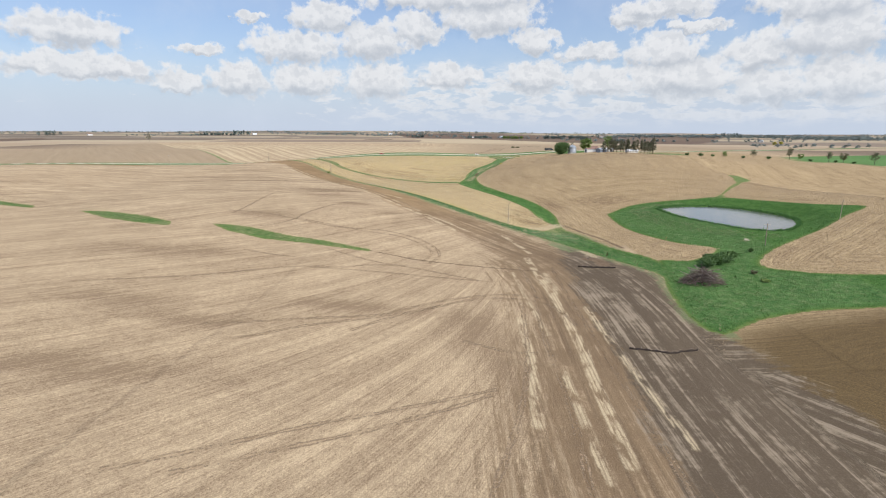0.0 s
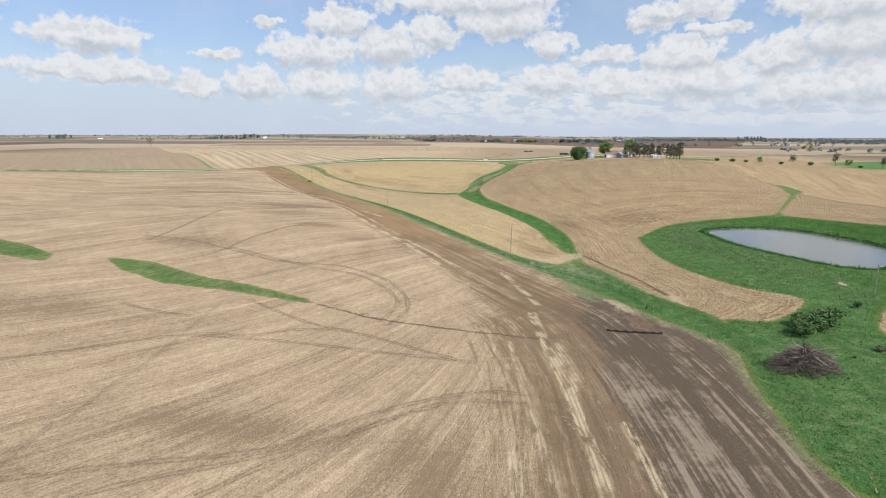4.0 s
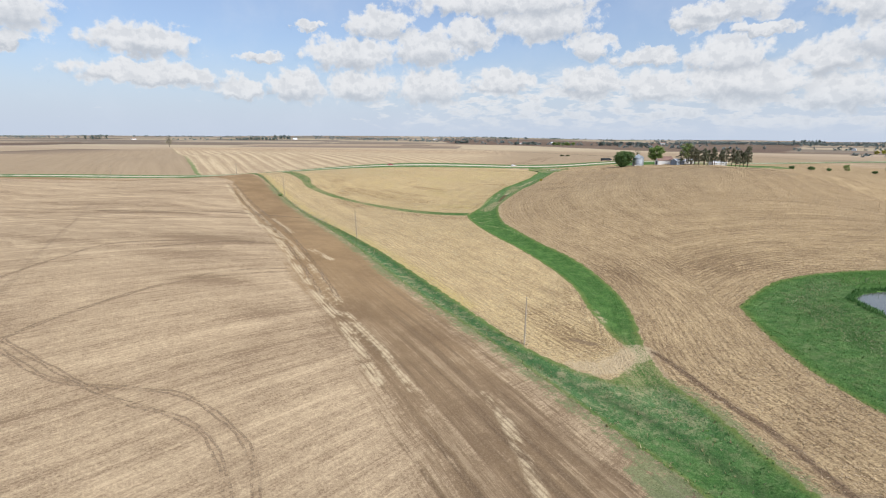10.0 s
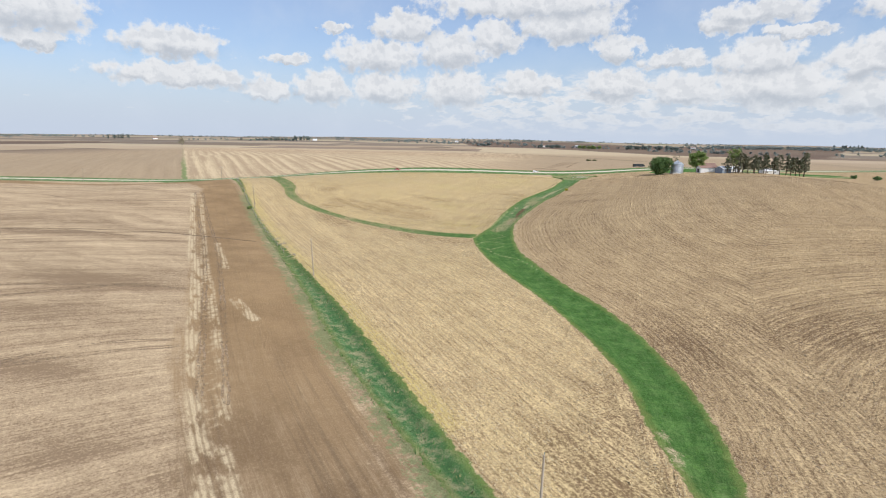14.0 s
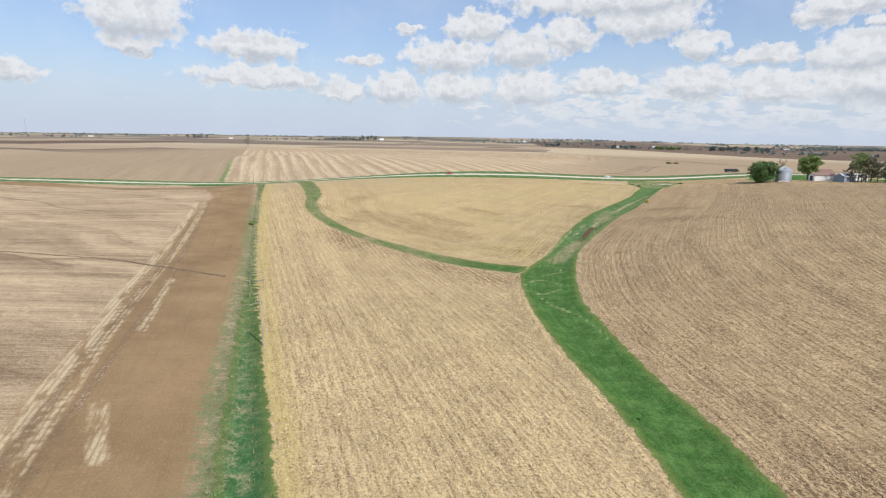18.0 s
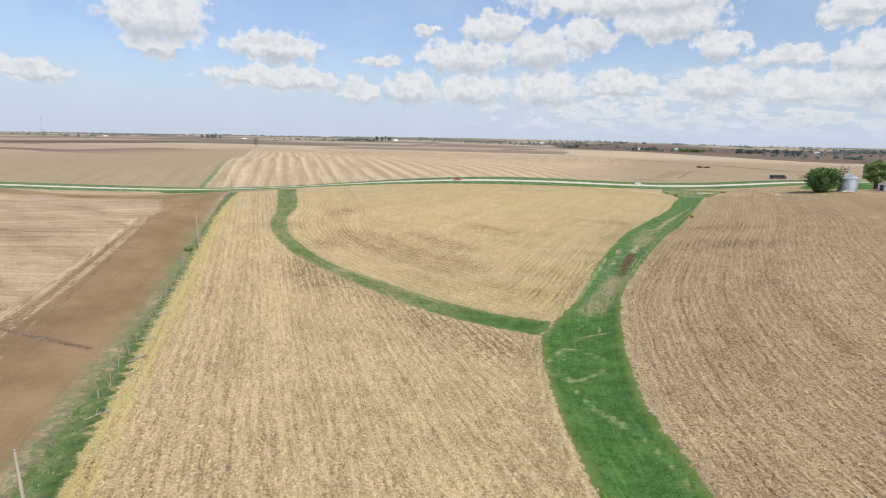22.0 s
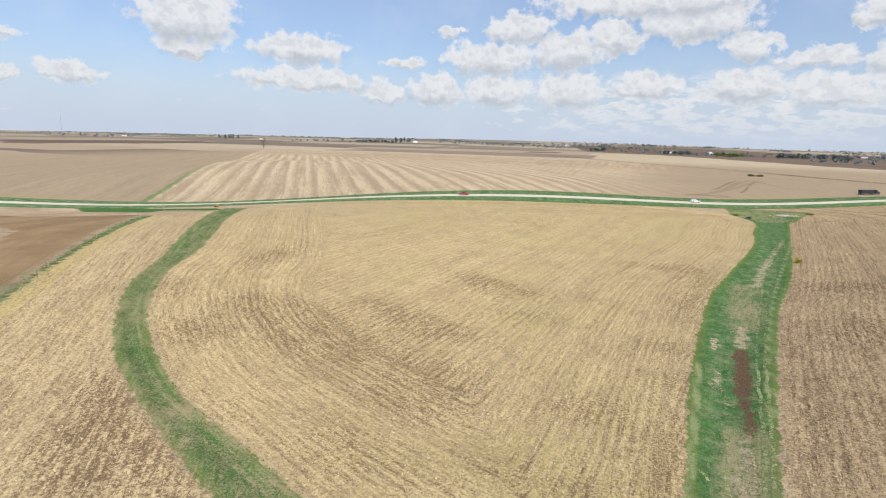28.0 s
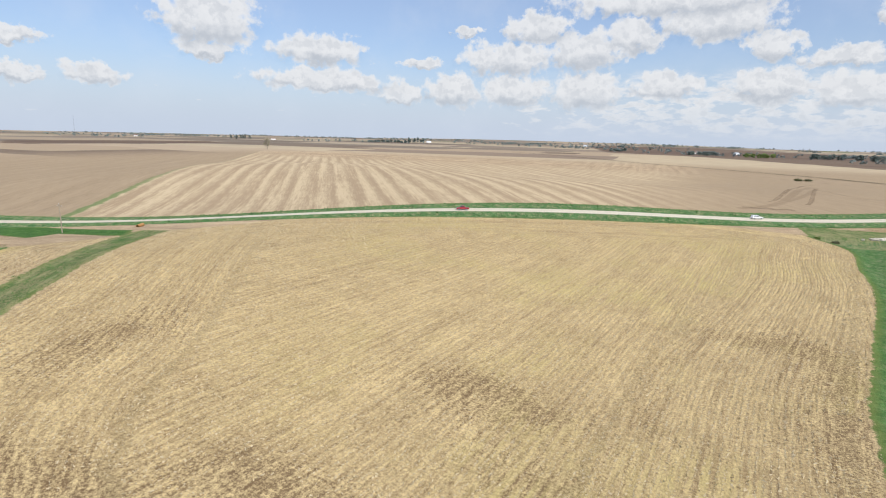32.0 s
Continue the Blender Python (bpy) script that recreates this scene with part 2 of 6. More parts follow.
def curved(line, n=4):
    """A line rounded by Catmull-Rom."""
    p = [Vector(q).to_3d() for q in line]
    out = []
    for i in range(len(p) - 1):
        a, b, c, d = p[max(i - 1, 0)], p[i], p[i + 1], p[min(i + 2, len(p) - 1)]
        for k in range(n):
            u = k / n
            out.append(0.5 * (2 * b + (c - a) * u + (2 * a - 5 * b + 4 * c - d) * u * u + (3 * b - a - 3 * c + d) * u ** 3))
    out.append(p[-1])
    return [(q.x, q.y) for q in out]


DITCH = curved(DITCH_WEST) + curved(DITCH_EAST)[::-1]
WATERWAY = curved(WAY_WEST) + curved(WAY_NORTHWEST) + curved(WAY_EAST)[::-1]
BAND = curved(BAND_NORTH) + curved(BAND_SOUTH)[::-1]
MIDDLE = curved(DITCH_EAST[4:]) + [(-135, 535)] + curved(BAND_SOUTH)[::-1] + curved(WAY_WEST)[::-1]
DOME = curved(BAND_NORTH)[::-1] + curved(WAY_NORTHWEST) + [(20, 668), (-60, 630), (-125, 592)]
POND_OUT = curved(POND + POND[:1], 5)[:-1]
BANK_OUT = curved(POND_BANK + POND_BANK[:1], 3)[:-1]
WATER_LEVEL = 0.15


def road_side(x, y):
    """Metres from the road's middle line, positive beyond it, and metres along it."""
    k = math.hypot(1, ROAD_B)
    return (y - ROAD_A - ROAD_B * x) / k, (x + ROAD_B * (y - ROAD_A)) / k


def ground(x, y):
    """The finished surface: land with the road, its ditches, the waterways and the pond."""
    x, y = np.asarray(x, float), np.asarray(y, float)
    shape = np.broadcast(x, y).shape
    x, y = np.broadcast_to(x, shape).ravel(), np.broadcast_to(y, shape).ravel()
    z = land(x, y)
    near = (np.abs(x) < 420) & (y > 20) & (y < 980)
    r, s = road_side(x, y)
    r = np.abs(r)
    z = z + np.where(r < 16, 0.35 * smooth(6.0, 3.6, r) - 0.7 * np.exp(-((r - 8.5) / 2.2) ** 2), 0)
    xs, ys = x[near], y[near]
    if len(xs):
        dz = np.zeros(len(xs))
        for shape_line, deep in ((DITCH, 0.7), (WATERWAY, 0.6), (BAND, 0.35)):
            d = inside_distance(shape_line, xs, ys)
            dz -= deep * smooth(0.0, 5.0, d)
        d = inside_distance(POND_OUT, xs, ys)
        zz = z[near] + dz
        shore = smooth(-16, 0.5, d)
        zz = zz * (1 - shore) + (WATER_LEVEL + 0.25) * shore
        zz = zz - 1.8 * smooth(-0.8, 5, d)
        z = z.copy()
        z[near] = zz
    return z.reshape(shape)


def height_at(x, y):
    return float(ground(np.array([x]), np.array([y]))[0])


def spaced(lo, hi, step, reach, grow):
    v = list(np.arange(lo, hi + step / 2, step))
    a, b, d = v[0], v[-1], step
    low_side, high_side = [], []
    while b < reach[1] or a > reach[0]:
        d *= grow
        if b < reach[1]:
            b += d
            high_side.append(b)
        if a > reach[0]:
            a -= d
            low_side.append(a)
    return np.array(low_side[::-1] + v + high_side)


# ---- ground materials ----
def farmland_material():
    m = bpy.data.materials.new("farmland")
    n = empty_tree(m)
    p = n.add("ShaderNodeTexCoord", out=3)
    rc = n.attr("rows", 1)
    px, py = n.xyz(p, 0), n.xyz(p, 1)
    fleck = n.ramp(n.noise(p, 3.4, 6.0, 0.74), 0.34, 0.66)
    clump = n.noise(p, 0.8, 6.0, 0.68)
    fine = n.noise(p, 2.6, 5.0, 0.65)
    grit = n.noise(p, 9.0, 3.0, 0.6)
    broad = n.noise(p, 0.035, 4.0, 0.55)
    patch = n.noise(p, 0.10, 6.0, 0.68)
    edge = n.math("MULTIPLY", n.math("SUBTRACT", n.noise(p, 0.55, 7.0, 0.7), 0.5), 5.0)
    # marks along the rows: broad passes, single rows, broken dashes
    r_across, r_along = n.xyz(rc, 0), n.xyz(rc, 1)
    streak_a = n.noise(n.join(r_across, n.math("MULTIPLY", r_along, 0.03)), 0.22, 5.0, 0.62)
    streak_b = n.noise(n.join(r_across, n.math("MULTIPLY", r_along, 0.07)), 1.1, 5.0, 0.68)
    dash = n.ramp(n.noise(n.join(n.math("MULTIPLY", r_across, 1.45), n.math("MULTIPLY", r_along, 0.11)), 0.95, 5.0, 0.76), 0.42, 0.58)
    straw = n.noise(n.join(n.math("MULTIPLY", r_across, 3.0), n.math("MULTIPLY", r_along, 0.30)), 1.0, 5.0, 0.76)
    furrow = n.noise(n.join(r_across, n.math("MULTIPLY", r_along, 0.022)), 0.62, 7.0, 0.74)
    wobble = n.math("MULTIPLY", n.noise(p, 0.12, 3.0), 1.2)
    row_line = n.math("SINE", n.math("MULTIPLY", n.math("ADD", r_across, wobble), 4.13))
    f_mid, f_dome, f_right, f_north = (n.attr(k) for k in ("f_mid", "f_dome", "f_right", "f_north"))
    crumb = n.noise(p, 2.6, 5.0, 0.80)
    crust = n.noise(n.join(n.math("MULTIPLY", r_across, 1.45), n.math("MULTIPLY", r_along, 0.26)), 1.5, 4.0, 0.74)
    worn_rows = n.ramp(n.math("ADD", patch, n.math("MULTIPLY", n.attr("bare"), 0.32)), 0.50, 0.72)

    def add(*terms):
        out = 0.0
        for v, k, c in terms:
            out = n.math("ADD", out, n.math("MULTIPLY", n.math("SUBTRACT", v, c), k))
        return out

    # straw lying over soil
    base = add((crumb, 2.6, 0.5), (crust, 1.2, 0.5), (straw, 0.55, 0.5), (patch, 0.60, 0.5), (streak_a, 0.60, 0.5), (streak_b, 0.85, 0.5), (furrow, 0.35, 0.5), (row_line, 0.06, 0.0), (n.attr("bare"), -0.24, 0.0))
    rows = n.math("MULTIPLY", add((crust, 1.3, 0.5), (crumb, 2.8, 0.5), (row_line, 0.08, 0.0), (dash, 0.14, 0.6)), n.math("MULTIPLY", worn_rows, 0.6))
    cover = n.math("MULTIPLY", n.math("ADD", base, rows), 1.10)
    mid = n.mix(n.math("ADD", cover, 0.57, clamp=True), (0.185, 0.121, 0.066), (0.650, 0.500, 0.272))
    dome = n.mix(n.math("ADD", n.math("MULTIPLY", cover, 0.85), 0.59, clamp=True), (0.185, 0.122, 0.064), (0.650, 0.500, 0.258))
    right = n.mix(n.math("ADD", cover, 0.445, clamp=True), (0.150, 0.097, 0.054), (0.585, 0.440, 0.248))
    # the worked field: harrowed pale soil with little straw
    fan = n.attr("fan", 1)
    l_across, l_along = n.xyz(fan, 0), n.xyz(fan, 1)
    scratch = n.noise(n.join(n.math("MULTIPLY", l_across, 2.6), n.math("MULTIPLY", l_along, 0.12)), 1.0, 4.0, 0.70)
    l_furrow = n.noise(n.join(l_across, n.math("MULTIPLY", l_along, 0.022)), 0.62, 7.0, 0.74)
    l_streak = n.noise(n.join(l_across, n.math("MULTIPLY", l_along, 0.03)), 0.22, 5.0, 0.62)
    c_across = n.math("SUBTRACT", n.math("MULTIPLY", py, 0.98), n.math("MULTIPLY", px, -0.17))
    passes = n.noise(n.join(n.math("ADD", c_across, n.math("MULTIPLY", broad, 30.0)), n.math("MULTIPLY", px, 0.035)), 0.16, 7.0, 0.70)
    passes = n.math("MULTIPLY", n.math("SUBTRACT", passes, 0.5), n.ramp(n.math("SUBTRACT", py, n.math("MULTIPLY", px, 0.5)), 265, 340, 0.0, 1.0))
    l_line = n.noise(n.join(l_across, n.math("MULTIPLY", l_along, 0.02)), 1.9, 3.0, 0.7)
    crust_l = n.noise(n.join(n.math("MULTIPLY", l_across, 1.9), n.math("MULTIPLY", l_along, 0.30)), 1.5, 4.0, 0.76)
    harrow = add((passes, 1.5, 0.0), (l_furrow, 0.95, 0.5), (l_line, 0.80, 0.5), (fleck, 0.42, 0.5), (clump, 0.50, 0.5), (scratch, 1.0, 0.5), (patch, 0.55, 0.5), (broad, 0.55, 0.5), (l_streak, 1.2, 0.5), (crumb, 1.7, 0.5), (crust_l, 1.2, 0.5), (n.attr("stain"), -0.44, 0.0))
    left = n.mix(n.math("ADD", harrow, 0.475, clamp=True), (0.245, 0.172, 0.106), (0.575, 0.440, 0.280))
    col = n.mix(f_mid, left, mid)
    col = n.mix(f_dome, col, dome)
    col = n.mix(f_right, col, right)
    olive = n.mix(n.math("ADD", add((fleck, 0.7, 0.5), (streak_b, 1.2, 0.5)), 0.45, clamp=True), (0.080, 0.055, 0.028), (0.200, 0.136, 0.062))
    col = n.mix(n.attr("f_olive"), col, olive)
    # beyond the road: drilled strips
    strip = n.math("SINE", n.math("MULTIPLY", n.math("ADD", r_across, n.math("MULTIPLY", streak_a, 9.0)), 0.55))
    north = n.mix(n.ramp(n.math("ADD", n.math("MULTIPLY", strip, 0.35), add((streak_a, 3.0, 0.5), (streak_b, 2.5, 0.5), (patch, 1.0, 0.5))), -0.7, 0.8), (0.355, 0.262, 0.165), (0.545, 0.432, 0.275))
    lane = n.math("ADD", n.math("MULTIPLY", n.math("ADD", px, 225.0), 0.842), n.math("MULTIPLY", n.math("SUBTRACT", py, 588.0), 0.539))
    lane = n.math("ADD", lane, n.math("MULTIPLY", n.math("SUBTRACT", patch, 0.5), 6.0))
    over_road = n.attr("beyond")
    col = n.mix(n.math("MULTIPLY", f_north, n.ramp(lane, -1.0, 1.0)), col, north)
    grey = n.mix(n.math("ADD", add((streak_b, 1.6, 0.5), (streak_a, 1.2, 0.5), (fleck, 0.25, 0.5)), 0.5, clamp=True), (0.270, 0.200, 0.126), (0.405, 0.310, 0.202))
    col = n.mix(n.math("MAXIMUM", n.attr("f_grey"), n.math("MULTIPLY", over_road, n.ramp(lane, 1.0, -1.0))), col, grey)
    strip_grass = n.math("MULTIPLY", n.math("MULTIPLY", over_road, n.ramp(n.math("ABSOLUTE", lane), 2.6, 1.0)), n.ramp(py, 800, 610, 0.12, 0.85))
    col = n.mix(strip_grass, col, n.mix(clump, (0.09, 0.17, 0.05), (0.20, 0.24, 0.10)))
    # yellowish volunteer growth
    yellow = n.math("MULTIPLY", n.ramp(n.noise(p, 0.022, 5.0, 0.6), 0.47, 0.66), n.ramp(streak_b, 0.36, 0.60))
    col = n.mix(n.math("MULTIPLY", n.math("MULTIPLY", yellow, 0.55), n.math("MAXIMUM", n.math("MULTIPLY", f_dome, n.ramp(n.math("ADD", px, n.math("MULTIPLY", n.math("SUBTRACT", py, 470.0), 0.5)), -60, -5)), n.math("MULTIPLY", f_mid, 0.15))), col, (0.475, 0.400, 0.150))
    col = n.mix(n.math("MULTIPLY", n.attr("yellow"), n.ramp(n.math("ADD", fine, streak_b), 0.7, 1.2)), col, (0.50, 0.40, 0.14))
    # brown headland, scraped by machines, with pale rows left standing
    south = n.ramp(py, 300, 215)
    ragged = add((streak_a, 14.0, 0.5), (streak_b, 11.0, 0.5), (patch, 9.0, 0.5), (clump, 4.0, 0.5))
    b = n.math("ADD", n.attr("brown"), n.math("MULTIPLY", ragged, n.math("ADD", n.math("MULTIPLY", south, 0.60), 0.40)))
    mud = n.mix(n.ramp(n.math("ADD", broad, n.math("MULTIPLY", patch, 0.6)), 0.55, 1.0), (0.205, 0.130, 0.064), (0.315, 0.208, 0.106))
    mud = n.mix(n.math("MULTIPLY", south, 0.60), mud, n.mix(patch, (0.125, 0.086, 0.056), (0.20, 0.142, 0.092)))
    rake = n.ramp(n.math("ADD", furrow, n.math("ADD", n.math("MULTIPLY", clump, 0.10), n.math("MULTIPLY", patch, 0.45))), 0.80, 0.90)
    mud = n.mix(n.math("MULTIPLY", n.math("MULTIPLY", rake, south), n.ramp(dash, 0.0, 0.6, 0.22, 0.50)), mud, (0.44, 0.335, 0.215))
    mud = n.mix(n.math("MULTIPLY", n.ramp(furrow, 0.50, 0.36), n.math("ADD", n.math("MULTIPLY", south, 0.5), 0.2)), mud, (0.115, 0.078, 0.048))
    left_rows = n.math("MULTIPLY", n.ramp(n.math("ADD", n.math("ADD", n.math("MULTIPLY", streak_a, 0.6), n.math("MULTIPLY", streak_b, 0.6)), n.math("MULTIPLY", patch, 0.5)), 0.94, 1.08), n.ramp(dash, 0.1, 0.6))
    mud = n.mix(n.math("MULTIPLY", left_rows, n.math("ADD", n.math("MULTIPLY", south, 0.35), 0.18)), mud, (0.45, 0.34, 0.21))
    mud = n.mix(n.math("MULTIPLY", n.ramp(fleck, 0.55, 1.0), 0.25), mud, (0.40, 0.30, 0.19))
    col = n.mix(n.math("MULTIPLY", n.ramp(b, -1.4, 2.2), 0.92), col, mud)
    # strips and blocks of pale stubble that the blade left
    blocks = n.noise(n.join(n.math("MULTIPLY", r_across, 0.55), n.math("MULTIPLY", r_along, 0.15)), 1.0, 4.0, 0.62)
    blocks = n.math("MULTIPLY", n.ramp(blocks, 0.40, 0.54), n.ramp(n.math("ADD", n.attr("strip"), n.math("MULTIPLY", edge, 0.22)), -0.25, 0.55))
    rung = n.ramp(n.math("SINE", n.math("MULTIPLY", n.math("ADD", r_across, n.math("MULTIPLY", wobble, 0.3)), 8.2)), -0.9, 0.2, 0.45, 1.0)
    blocks = n.math("MULTIPLY", n.math("MULTIPLY", blocks, rung), n.ramp(fleck, 0.0, 0.5, 0.55, 1.0))
    d = n.math("ADD", n.attr("dark"), add((streak_a, 12.0, 0.5), (streak_b, 12.0, 0.5), (patch, 14.0, 0.5), (clump, 6.0, 0.5)))
    black = n.mix(n.ramp(n.math("ADD", furrow, n.math("ADD", n.math("MULTIPLY", patch, 0.45), n.math("MULTIPLY", clump, 0.15))), 0.79, 0.94), (0.104, 0.079, 0.054), (0.300, 0.240, 0.172))
    black = n.mix(n.math("MULTIPLY", n.ramp(fleck, 0.5, 1.0), 0.20), black, (0.25, 0.19, 0.135))
    col = n.mix(n.math("MULTIPLY", n.ramp(d, -2.0, 2.5), 0.92), col, black)
    col = n.mix(n.math("MULTIPLY", blocks, 0.92), col, (0.56, 0.45, 0.29))
    # wheel tracks and washed lines
    trk = n.math("ADD", n.attr("track"), n.math("MULTIPLY", edge, 0.16))
    col = n.mix(n.math("MULTIPLY", n.ramp(trk, -0.5, 0.6), n.ramp(fine, 0.25, 0.6, 0.12, 0.32)), col, (0.150, 0.100, 0.060))
    # far country: a patchwork of quarter sections
    far = n.attr("far")
    cell = n.add("ShaderNodeTexVoronoi", {"Vector": n.vec("MULTIPLY", p, (0.0019, 0.0042, 0)), "Scale": 1.0, "Randomness": 0.6}, 1, distance="CHEBYCHEV")
    pick = n.xyz(cell, 0)
    quilt = n.add("ShaderNodeValToRGB", {0: pick})
    stops = quilt.node.color_ramp
    stops.interpolation = "CONSTANT"
    for at, c in ((0.0, (0.37, 0.285, 0.19)), (0.22, (0.17, 0.125, 0.09)), (0.40, (0.42, 0.33, 0.225)), (0.55, (0.24, 0.18, 0.13)), (0.70, (0.47, 0.38, 0.25)), (0.82, (0.10, 0.15, 0.05)), (0.88, (0.21, 0.16, 0.115))):
        e = stops.elements.new(at)
        e.color = (*c, 1)
    stops.elements.remove(stops.elements[0])
    col = n.mix(far, col, n.mix(n.ramp(broad, 0.3, 0.7, 0.0, 0.30), quilt, (0.30, 0.235, 0.17)))
    wooded = n.math("MULTIPLY", n.ramp(n.math("ADD", n.math("ADD", py, n.math("ABSOLUTE", px)), n.math("MULTIPLY", n.math("SUBTRACT", pick, 0.5), 900.0)), 1900.0, 3300.0), far)
    col = n.mix(n.math("MULTIPLY", wooded, 0.22), col, (0.120, 0.135, 0.125))
    plough = n.ramp(n.math("ADD", n.attr("plough"), n.math("MULTIPLY", n.math("SUBTRACT", broad, 0.5), 60.0)), -8.0, 8.0)
    col = n.mix(n.math("MULTIPLY", plough, 0.88), col, n.mix(patch, (0.095, 0.064, 0.046), (0.165, 0.115, 0.085)))
    col = n.mix(n.math("MULTIPLY", n.attr("crop"), 0.9), col, (0.075, 0.19, 0.05))
    # a thin green fringe along the ditch
    fringe = n.ramp(n.math("ADD", n.attr("fringe"), add((clump, 1.6, 0.5), (fleck, 0.45, 0.5), (patch, 1.2, 0.5))), 0.74, 0.96)
    col = n.mix(n.math("MULTIPLY", fringe, 0.8), col, n.mix(fleck, (0.120, 0.150, 0.062), (0.215, 0.250, 0.120)))
    # grass
    g = n.math("ADD", n.attr("grass"), n.math("MULTIPLY", edge, 0.62))
    blade = n.noise(p, 3.0, 7.0, 0.75)
    tuft = n.noise(p, 0.30, 6.0, 0.70)
    long_grass = n.attr("rough")
    green = n.mix(n.ramp(blade, 0.36, 0.66), (0.040, 0.100, 0.020), (0.092, 0.200, 0.046))
    green = n.mix(n.math("MULTIPLY", n.ramp(tuft, 0.45, 0.72), 0.55), green, (0.120, 0.220, 0.058))
    green = n.mix(n.math("MULTIPLY", n.ramp(n.math("ADD", streak_b, n.math("MULTIPLY", tuft, 0.4)), 0.66, 0.86), 0.40), green, (0.135, 0.255, 0.070))
    green = n.mix(n.math("MULTIPLY", n.ramp(n.math("ADD", n.math("MULTIPLY", clump, 0.7), n.math("MULTIPLY", tuft, 0.5)), 0.70, 0.50), 0.42), green, (0.024, 0.070, 0.012))
    reed = n.mix(n.ramp(n.math("ADD", n.math("MULTIPLY", blade, 0.7), n.math("MULTIPLY", tuft, 0.5)), 0.42, 0.80), (0.030, 0.105, 0.038), (0.135, 0.250, 0.110))
    green = n.mix(n.math("MULTIPLY", long_grass, 0.75), green, reed)
    dead = n.math("MULTIPLY", long_grass, n.ramp(n.math("ADD", n.noise(p, 0.50, 8.0, 0.74), n.math("MULTIPLY", blade, 0.45)), 0.66, 0.90))
    green = n.mix(n.math("MULTIPLY", dead, 0.8), green, (0.380, 0.330, 0.195))
    green = n.mix(n.math("MULTIPLY", n.ramp(g, 1.8, 0.2), 0.45), green, (0.225, 0.235, 0.075))
    # The ditch's darker middle line is put into the grass colour.
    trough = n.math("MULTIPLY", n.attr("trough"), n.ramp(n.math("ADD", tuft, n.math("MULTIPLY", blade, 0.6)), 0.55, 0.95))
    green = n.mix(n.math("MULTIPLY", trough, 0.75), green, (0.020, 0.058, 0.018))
    worn = n.math("ADD", n.attr("worn"), n.math("MULTIPLY", edge, 0.30))
    green = n.mix(n.math("MULTIPLY", n.ramp(worn, -0.1, 0.6), n.ramp(blade, 0.3, 0.6, 0.35, 0.8)), green, (0.33, 0.345, 0.165))
    thin = n.math("MULTIPLY", n.attr("thin"), n.ramp(n.math("ADD", n.math("ADD", n.math("MULTIPLY", patch, 0.7), n.math("MULTIPLY", streak_b, 0.8)), n.math("MULTIPLY", fleck, 0.30)), 0.72, 1.10))
    green = n.mix(n.math("MULTIPLY", thin, 0.85), green, n.mix(clump, (0.30, 0.215, 0.120), (0.46, 0.375, 0.220)))
    on_grass = n.ramp(g, -0.22, 0.22)
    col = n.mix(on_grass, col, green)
    mudpatch = n.ramp(n.math("ADD", n.attr("mud"), n.math("MULTIPLY", edge, 0.75)), -0.3, 0.5)
    col = n.mix(mudpatch, col, n.mix(fleck, (0.085, 0.050, 0.028), (0.180, 0.112, 0.066)))
    sand = n.ramp(n.math("ADD", n.attr("pale"), n.math("MULTIPLY", edge, 1.5)), -0.1, 1.4)
    col = n.mix(n.math("MULTIPLY", sand, n.ramp(n.math("ADD", fleck, clump), 0.6, 1.2, 0.25, 0.95)), col, n.mix(fine, (0.36, 0.275, 0.165), (0.60, 0.49, 0.33)))
    # Dark gully soil; shadow along the waterway's gully is in this colour too.
    gully = n.ramp(n.math("ADD", n.attr("gully"), n.math("MULTIPLY", edge, 0.35)), -0.1, 0.5)
    col = n.mix(n.math("MULTIPLY", gully, 0.72), col, n.mix(fleck, (0.105, 0.066, 0.040), (0.255, 0.180, 0.115)))
    # gravel road
    rd = n.math("ADD", n.attr("road"), n.math("MULTIPLY", edge, 0.06))
    wheel = n.math("ABSOLUTE", n.math("SUBTRACT", n.math("ABSOLUTE", n.math("SUBTRACT", rd, 3.4)), 1.5))
    stone = n.mix(n.ramp(wheel, 0.1, 0.9), (0.64, 0.58, 0.46), (0.54, 0.48, 0.37))
    stone = n.mix(n.math("MULTIPLY", n.ramp(grit, 0.4, 0.65), 0.35), stone, (0.74, 0.70, 0.60))
    col = n.mix(n.ramp(rd, -0.1, 0.25), col, stone)
    rough_h = n.math("ADD", n.math("MULTIPLY", fleck, 0.5), n.math("ADD", n.math("MULTIPLY", dash, 0.35), n.math("MULTIPLY", grit, 0.25)))
    rough_h = n.math("ADD", rough_h, n.math("MULTIPLY", on_grass, n.math("MULTIPLY", blade, 1.4)))
    n.skin(col, 0.95, n.bump(rough_h, 0.6, 0.22), spec=0.10)
    return m


FARMLAND = farmland_material()

def widest(*values):
    return np.maximum.reduce(values)


# ---- the ground: one sheet to the skyline ----
xs = spaced(-190, 230, 1.3, (-4800, 4800), 1.08)
ys = spaced(45, 760, 1.3, (-900, 4900), 1.06)
gx, gy = np.meshgrid(xs, ys)
gz = ground(gx, gy)
mesh = bpy.data.meshes.new("ground")
nx, ny = len(xs), len(ys)
mesh.vertices.add(nx * ny)
mesh.vertices.foreach_set("co", np.stack([gx, gy, gz], -1).astype(np.float32).ravel())
ii = (np.arange(ny - 1)[:, None] * nx + np.arange(nx - 1)[None]).ravel()
quads = np.stack([ii, ii + 1, ii + nx + 1, ii + nx], -1)
mesh.loops.add(quads.size)
mesh.loops.foreach_set("vertex_index", quads.astype(np.int32).ravel())
mesh.polygons.add(len(quads))
